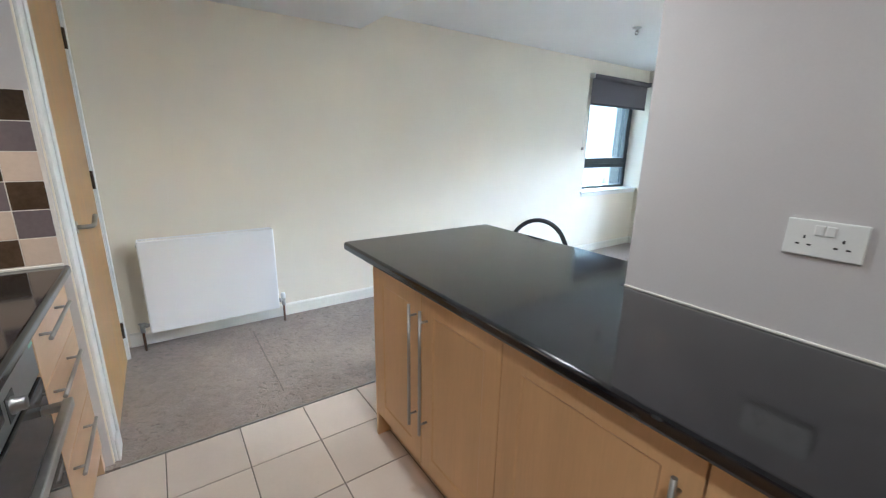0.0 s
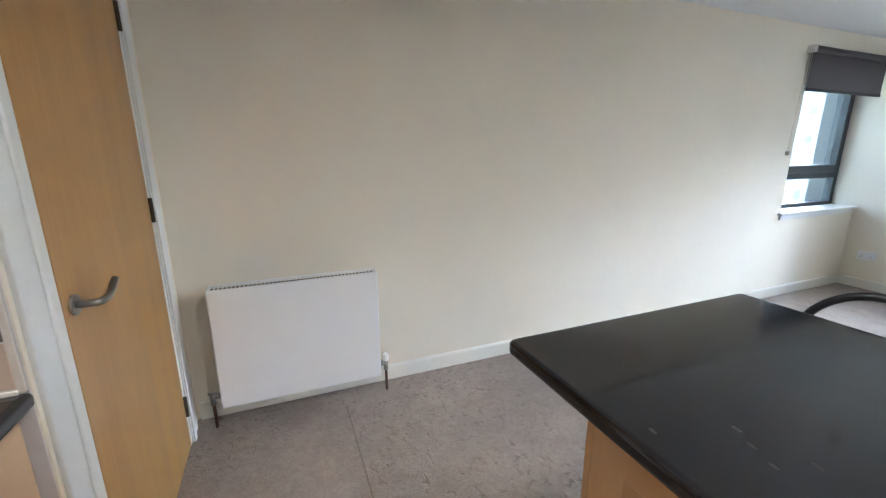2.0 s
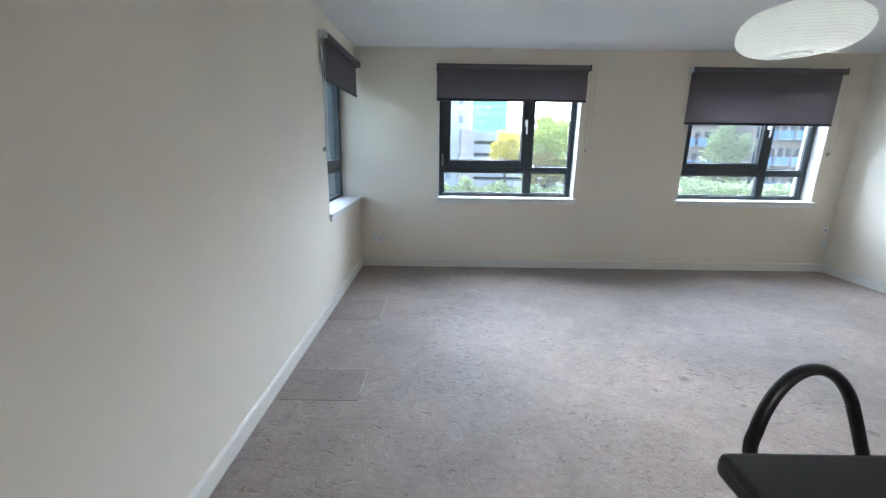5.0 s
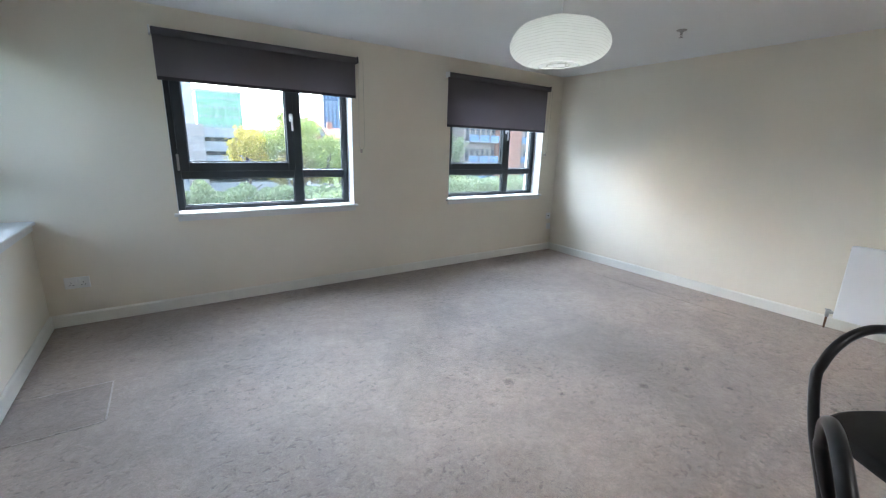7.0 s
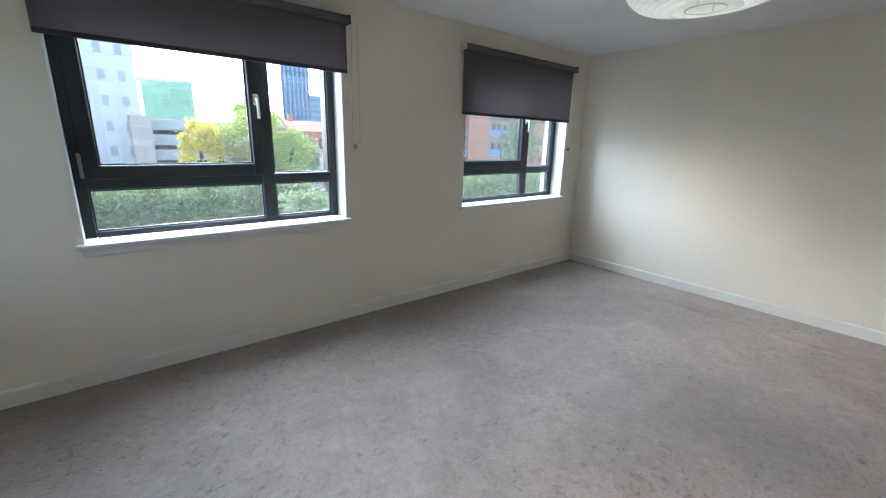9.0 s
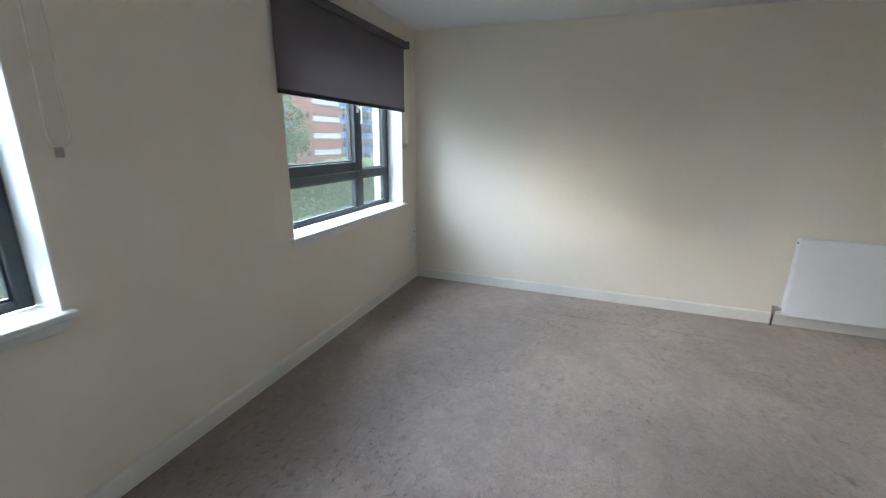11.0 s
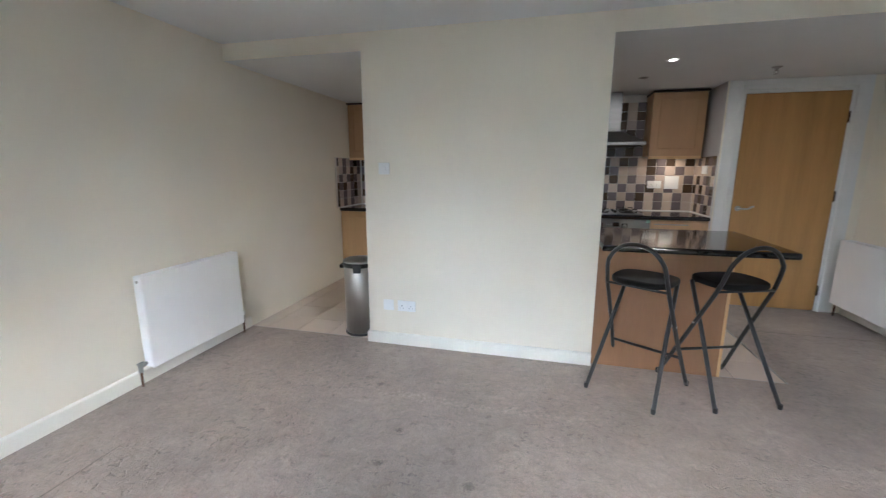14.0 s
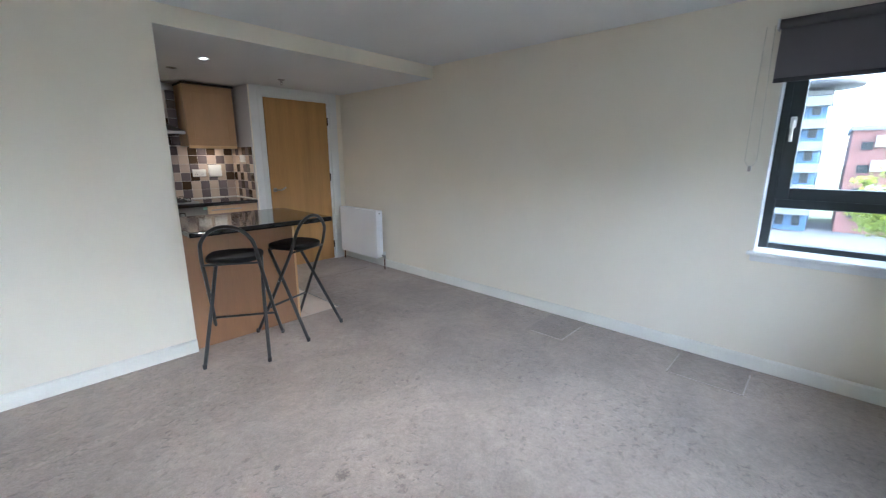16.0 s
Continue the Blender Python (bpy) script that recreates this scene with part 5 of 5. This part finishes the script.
def hedge(x0, x1, y, depth, top, count, leaves, seed, label):
    rng = random.Random(seed)
    verts, faces = [], []
    for i in range(count):
        u = rng.random()
        hgt = top - 1.3 * noise.noise((u * 14, seed, 0)) - GZ
        p = Vector((x0 + (x1 - x0) * u, y + depth * rng.uniform(-0.5, 0.5), GZ + hgt * rng.random() ** 0.5))
        a = Vector((rng.gauss(0, 1), rng.gauss(0, 1), rng.gauss(0, 1))).normalized()
        b = a.orthogonal().normalized()
        s = 0.2 * rng.uniform(0.6, 1.3)
        k = len(verts)
        verts += [p + a * s, p + b * s * 0.6, p - a * s, p - b * s * 0.6]
        faces.append((k, k + 1, k + 2, k + 3))
    me = bpy.data.meshes.new("hedge")
    me.from_pydata([tuple(v) for v in verts], [], faces)
    me.materials.append(leaves)
    tagged(new("hedge", me), label, "hedge", kind="stuff")


hedge(-6, 13, 33.5, 3, -2.0, 20000, LEAFGREEN, 11, "rough green shrubs along the road")
hedge(13, 56, 26, 4, -0.9, 30000, LEAFGREEN, 12, "rough green shrubs below the flats")


def facade(parent, x0, x1, z0, z1, nx, nz, y, material, fill=(0.6, 0.55), axis="y", depth=0.12, lintel=None):
    """Window panes set in a facade, each its own part on one mesh. axis 'y': looks to -y; 'x': looks to +x."""
    dx, dz = (x1 - x0) / nx, (z1 - z0) / nz
    w, hh = dx * fill[0] / 2, dz * fill[1] / 2
    if axis == "y":
        me = finish("window", boxed((-w, -depth, -hh), (w, 0.05, hh)), material)
    else:
        me = finish("window", boxed((-0.05, -w, -hh), (depth, w, hh)), material)
    for i in range(nx):
        for j in range(nz):
            ob = new("window", me)
            c = Vector((x0 + dx * (i + 0.5), y, z0 + dz * (j + 0.5))) if axis == "y" else Vector((y, x0 + dx * (i + 0.5), z0 + dz * (j + 0.5)))
            ob.parent = parent
            ob.matrix_parent_inverse = BASE[parent].inverted()
            ob.matrix_basis = Matrix.Translation(c)


def building(x0, y0, x1, y1, z1, material, label, roof=CONCRETE):
    t = thing("building", ((x0 + x1) / 2, (y0 + y1) / 2, GZ), label, "building")
    part("wall", boxed((x0, y0, GZ), (x1, y1, z1), 0.05), material, t)
    part("roof", boxed((x0 - 0.25, y0 - 0.25, z1), (x1 + 0.25, y1 + 0.25, z1 + 0.5), 0.05), roof, t)
    return t


# white block with small windows, and the car park beside it
b = building(-12, 66, 4.9, 84, 22, WHITECLAD, "tall white rendered block with rows of windows")
facade(b, -11, 4.5, -5, 21, 8, 9, 66, PANEPALE, (0.35, 0.4))
b = thing("car_park", (9, 62, GZ), "pale concrete multi storey car park with open decks", "building")
part("stair_tower", boxed((3.3, 58.5, GZ), (5.2, 64, 3.4), 0.05), TANCLAD, b, "tan clad stair tower")
# solid core, its dark colour paints the shade within the decks
part("core", boxed((5.2, 62.5, GZ), (16, 80, 2.6)), PANE, b, "solid dark core that stands for shade in the open decks")
for k in range(6):
    part("deck_parapet", boxed((5.2, 60, GZ + 0.3 + 1.72 * k), (16, 62.6, GZ + 1.5 + 1.72 * k), 0.04), CONCRETE, b)
b = building(7.4, 100, 15.8, 118, 11.2, GREENCLAD, "tall building under green glass cladding", CONCRETE)
facade(b, 7.6, 15.6, 0, 11, 9, 6, 100, PANEPALE, (0.5, 0.3), depth=0.2)
b = building(59.5, 180, 71, 195, 30.5, BLUECLAD, "dark blue glass tower", SLATE)
facade(b, 60, 70.5, 0, 30, 6, 12, 180, BLUEPALE, (0.35, 0.75), depth=0.3)
b = building(71.5, 184, 83, 198, 19.0, BLUEPALE, "pale blue glass office block")
facade(b, 72, 82.5, 0, 18.5, 7, 8, 184, PANE, (0.5, 0.5), depth=0.3)


def gabled(x0, y0, x1, y1, ze, zr, material, roof, label, along="x"):
    t = thing("house", ((x0 + x1) / 2, (y0 + y1) / 2, GZ), label, "house", "houses across the road")
    part("wall", boxed((x0, y0, GZ), (x1, y1, ze), 0.03), material, t)
    bm = bmesh.new()
    if along == "x":
        ym = (y0 + y1) / 2
        P = [(x0 - .3, y0 - .3, ze), (x1 + .3, y0 - .3, ze), (x1 + .3, y1 + .3, ze), (x0 - .3, y1 + .3, ze), (x0 - .3, ym, zr), (x1 + .3, ym, zr)]
        F = [(0, 1, 5, 4), (2, 3, 4, 5), (0, 4, 3), (1, 2, 5), (0, 3, 2, 1)]
    else:
        xm = (x0 + x1) / 2
        P = [(x0 - .3, y0 - .3, ze), (x1 + .3, y0 - .3, ze), (x1 + .3, y1 + .3, ze), (x0 - .3, y1 + .3, ze), (xm, y0 - .3, zr), (xm, y1 + .3, zr)]
        F = [(0, 1, 4), (2, 3, 5), (1, 2, 5, 4), (3, 0, 4, 5), (0, 3, 2, 1)]
    v = [bm.verts.new(p) for p in P]
    for f in F:
        bm.faces.new([v[k] for k in f])
    r = part("roof", bm, roof, t)
    part("chimney", boxed((x0 + 0.8, (y0 + y1) / 2 - 0.4, zr - 1.2), (x0 + 1.7, (y0 + y1) / 2 + 0.4, zr + 1.1), 0.03), BRICK, r)
    facade(t, x0 + 0.3, x1 - 0.3, -5.5, ze - 0.2, max(2, int((x1 - x0) / 2)), 2, y0, PANE, (0.4, 0.5))


gabled(20.5, 80, 27, 88, 3.0, 5.2, STONE, SLATE, "stone terrace with a grey slate roof and chimneys")
gabled(27.5, 78, 36, 87, 2.6, 4.6, BRICK, BRICK, "red brick terrace with an orange roof")
gabled(22.5, 70, 30, 78, -1.2, 2.2, WHITECLAD, CONCRETE, "white gabled shed with a pale roof", "y")


def flats(x0, x1, y, z1, nb, label):
    """Flats with blue balconies on every storey."""
    t = building(x0, y, x1, y + 12, z1, STONE, label)
    n = 7
    dz = (z1 - GZ) / n
    w = (x1 - x0) / nb
    me = finish("balcony", boxed((-w * 0.42, -1.1, -0.12), (w * 0.42, 0, 0.02), 0.02), CONCRETE)
    rail = finish("railing", boxed((-w * 0.42, -1.12, 0.02), (w * 0.42, -1.07, 0.95), 0.01), BLUEPALE)
    for i in range(nb):
        for j in range(n):
            c = Matrix.Translation((x0 + w * (i + 0.5), y, GZ + dz * (j + 0.15)))
            bal = new("balcony", me)
            bal.parent, bal.matrix_parent_inverse, bal.matrix_basis = t, BASE[t].inverted(), c
            rl = new("railing", rail)
            rl.parent = bal
    facade(t, x0, x1, GZ, z1, nb * 2, n, y, PANE, (0.5, 0.6))


flats(28, 38, 54, 12, 4, "block of flats with pale blue balconies")
flats(38, 44, 50, 14, 3, "block of flats with pale blue balconies")
b = building(44, 48.8, 48.5, 62, 16, BRICK, "orange brick stair tower between the flats")
flats(48.5, 57, 50, 14, 3, "block of flats with pale blue balconies")
b = building(58, 49, 71.5, 62, 13, BRICK, "orange brick block of flats with cream bands")
for k in range(6):
    part("band", boxed((63, 48.85, GZ + 2.5 + 2.9 * k), (71, 49.05, GZ + 3.4 + 2.9 * k), 0.02), BAND, b)
facade(b, 58.5, 71, GZ + 1, 13, 6, 6, 49, PANE, (0.3, 0.3))
flats(71.5, 84, 50, 12, 4, "block of flats with pale blue balconies")
b = building(86, 43, 122, 60, 20, TANCLAD, "tall beige clad block beyond the flats")
facade(b, 88, 121, GZ + 1, 19, 7, 8, 43, PANEPALE, (0.22, 0.4))
# west side
b = building(-74, -4.5, -60, 2.2, 8.2, BLUEPALE, "curved grey blue block of flats with balconies")
part("canopy_roof", lathe(bmesh.new(), [(0, 9.0), (3.2, 9.0), (3.4, 9.3), (3.2, 9.6), (0, 9.7)], (-61, 1.5, 0), 24), SLATE, b, "round grey roof canopy")
for k in range(6):
    part("balcony", boxed((-60.1, -2, GZ + 2 + 2.4 * k), (-58.6, 2.4, GZ + 3.0 + 2.4 * k), 0.03), CONCRETE, b)
facade(b, -4, 2, GZ, 8, 4, 6, -60, PANE, (0.5, 0.5), "x")
b = building(-76, 4.6, -62, 22, 4.4, PINKBRICK, "long pink brick block with open galleries")
for k in range(4):
    part("gallery_band", boxed((-62.1, 6.5, GZ + 1.8 + 2.6 * k), (-61.6, 22, GZ + 3.0 + 2.6 * k), 0.03), BAND, b)
facade(b, 5, 22, GZ + 1, 4, 9, 4, -62, PANE, (0.5, 0.35), "x")
b = building(-56, 60, -22, 74, 22, WHITECLAD, "white rendered block with small paired windows")
facade(b, -55, -23, -6, 21, 14, 8, 60, PANEPALE, (0.28, 0.3))

t = thing("street_lamp", (9.6, 37, GZ), "slim grey street lamp post by the road", "street lamp")
part("post", tube(bmesh.new(), [(9.6, 37, GZ), (9.6, 37, GZ + 5.4)], 0.07, 10), SATIN, t)
part("head", boxed((9.4, 36.3, GZ + 5.35), (9.8, 37.1, GZ + 5.5), 0.04), SATIN, t)
t = thing("parked_car", (7.2, 46.5, GZ), "blue parked car on the road", "car")
bm = slab(bmesh.new(), rounded(5.1, 45.6, 9.3, 47.4, 0.5), GZ + 0.35, GZ + 0.95, 0.12, 3)
body = part("body", bm, mat("blue_car_paint", (0.03, 0.06, 0.35), 0.3, vary=0.05, scale=1, fine=10, bump=0, coat=0.5), t)
part("cabin", slab(bmesh.new(), rounded(5.9, 45.75, 8.4, 47.25, 0.5), GZ + 0.93, GZ + 1.5, 0.22, 3), PANE, t)
for x in (5.9, 8.4):
    for y in (45.65, 47.35):
        part("wheel", tube(bmesh.new(), [(x, y - 0.1, GZ + 0.36), (x, y + 0.1, GZ + 0.36)], 0.33, 20), BLACKP, t)

# ---- pieces: floor tiles and wall tiles ----
TS = 0.305


def piece(name, me, at, parent, turn=None):
    ob = new(name, me)
    ob.parent = parent
    ob.matrix_basis = Matrix.Translation(at) if turn is None else Matrix.Translation(at) @ turn
    return ob


FLOOR_T = structure("floor_tiles_bed", boxed((1.254, YS, -0.012), (XE, -0.044, -0.004)), GROUT, "cream ceramic floor tiles with grey joints")
tile_mesh = {}


def floor_tile(w, d):
    key = (round(w, 3), round(d, 3))
    if key not in tile_mesh:
        tile_mesh[key] = finish("tile", boxed((0.0025, 0.0025, -0.006), (w - 0.0025, d - 0.0025, 0.0), 0.0012, 1), TILEFLOOR)
    return tile_mesh[key]


x = 1.254
while x < XE - 0.02:
    w = min(TS if x > 1.3 else TS - 0.004, XE - x)
    y = -0.044
    while y > -1.85:
        d = min(TS, y + 1.85)
        piece("tile", floor_tile(w, d), (x, y - d, 0.0), FLOOR_T)
        y -= TS
    x += w

# nearest columns of the side wall by the door, top row first
SIDE = ("BGB", "GCC", "CBG", "BGC", "GCG", "CBG")
TONE = {"B": TBROWN, "G": TGREY, "C": TCREAM, "E": TBEIGE}
rng = random.Random(5)
wall_tile = {k: finish("tile", boxed((-0.0485, -0.0065, -0.0485), (0.0485, 0.0, 0.0485), 0.0012, 1), m) for k, m in TONE.items()}
half_tile = {k: finish("tile", boxed((-0.0235, -0.0065, -0.0485), (0.0235, 0.0, 0.0485), 0.0012, 1), m) for k, m in TONE.items()}


def tone(last):
    return rng.choice([k for k in "BBGGGCCE" if k != last])


nib_bed = structure("tile_bed_side", boxed((NIB, YS + 0.001, 0.911), (NIB + 0.0078, -1.756, 1.525)), WGROUT, "glazed wall tiles in brown, grey and cream beside the door")
for r in range(6):
    k = ""
    for c in range(6):
        k = SIDE[r][c] if c < 3 else tone(k)
        piece("tile", wall_tile[k], (NIB + 0.003, -1.766 - 0.05 - 0.1 * c, 1.523 - 0.05 - 0.1005 * r), nib_bed, Matrix.Rotation(radians(90), 4, "Z"))
south_bed = structure("tile_bed_south", boxed((NIB + 0.0095, YS, 0.911), (XE - 0.0095, YS + 0.0078, 1.528)), WGROUT, "chequered glazed wall tiles in brown, grey and cream")
n = int((XE - NIB - 0.03) / 0.1)
for r in range(6):
    k = ""
    for c in range(n):
        k = tone(k)
        piece("tile", wall_tile[k], (NIB + 0.062 + 0.1 * c, YS + 0.003, 1.523 - 0.05 - 0.1005 * r), south_bed, Matrix.Rotation(radians(180), 4, "Z"))
hood_bed = structure("tile_bed_hood", boxed((1.778, YS, 1.5285), (2.60, YS + 0.0078, HK)), WGROUT, "chequered glazed wall tiles behind the cooker hood")
for r in range(6):
    k = ""
    for c in range(8):
        k = tone(k)
        piece("tile", wall_tile[k], (1.832 + 0.1 * c, YS + 0.003, 1.585 + 0.1005 * r), hood_bed, Matrix.Rotation(radians(180), 4, "Z"))
east_bed = structure("tile_bed_east", boxed((XE - 0.0078, YS + 0.001, 0.911), (XE, -1.68, 1.528)), WGROUT, "glazed wall tiles in brown, grey and cream in the corner")
for r in range(6):
    k = ""
    for c in range(7):
        k = tone(k)
        piece("tile", wall_tile[k] if c < 6 else half_tile[k], (XE - 0.003, YS + 0.062 + 0.1 * c - (0.025 if c == 6 else 0), 1.523 - 0.05 - 0.1005 * r), east_bed, Matrix.Rotation(radians(-90), 4, "Z"))
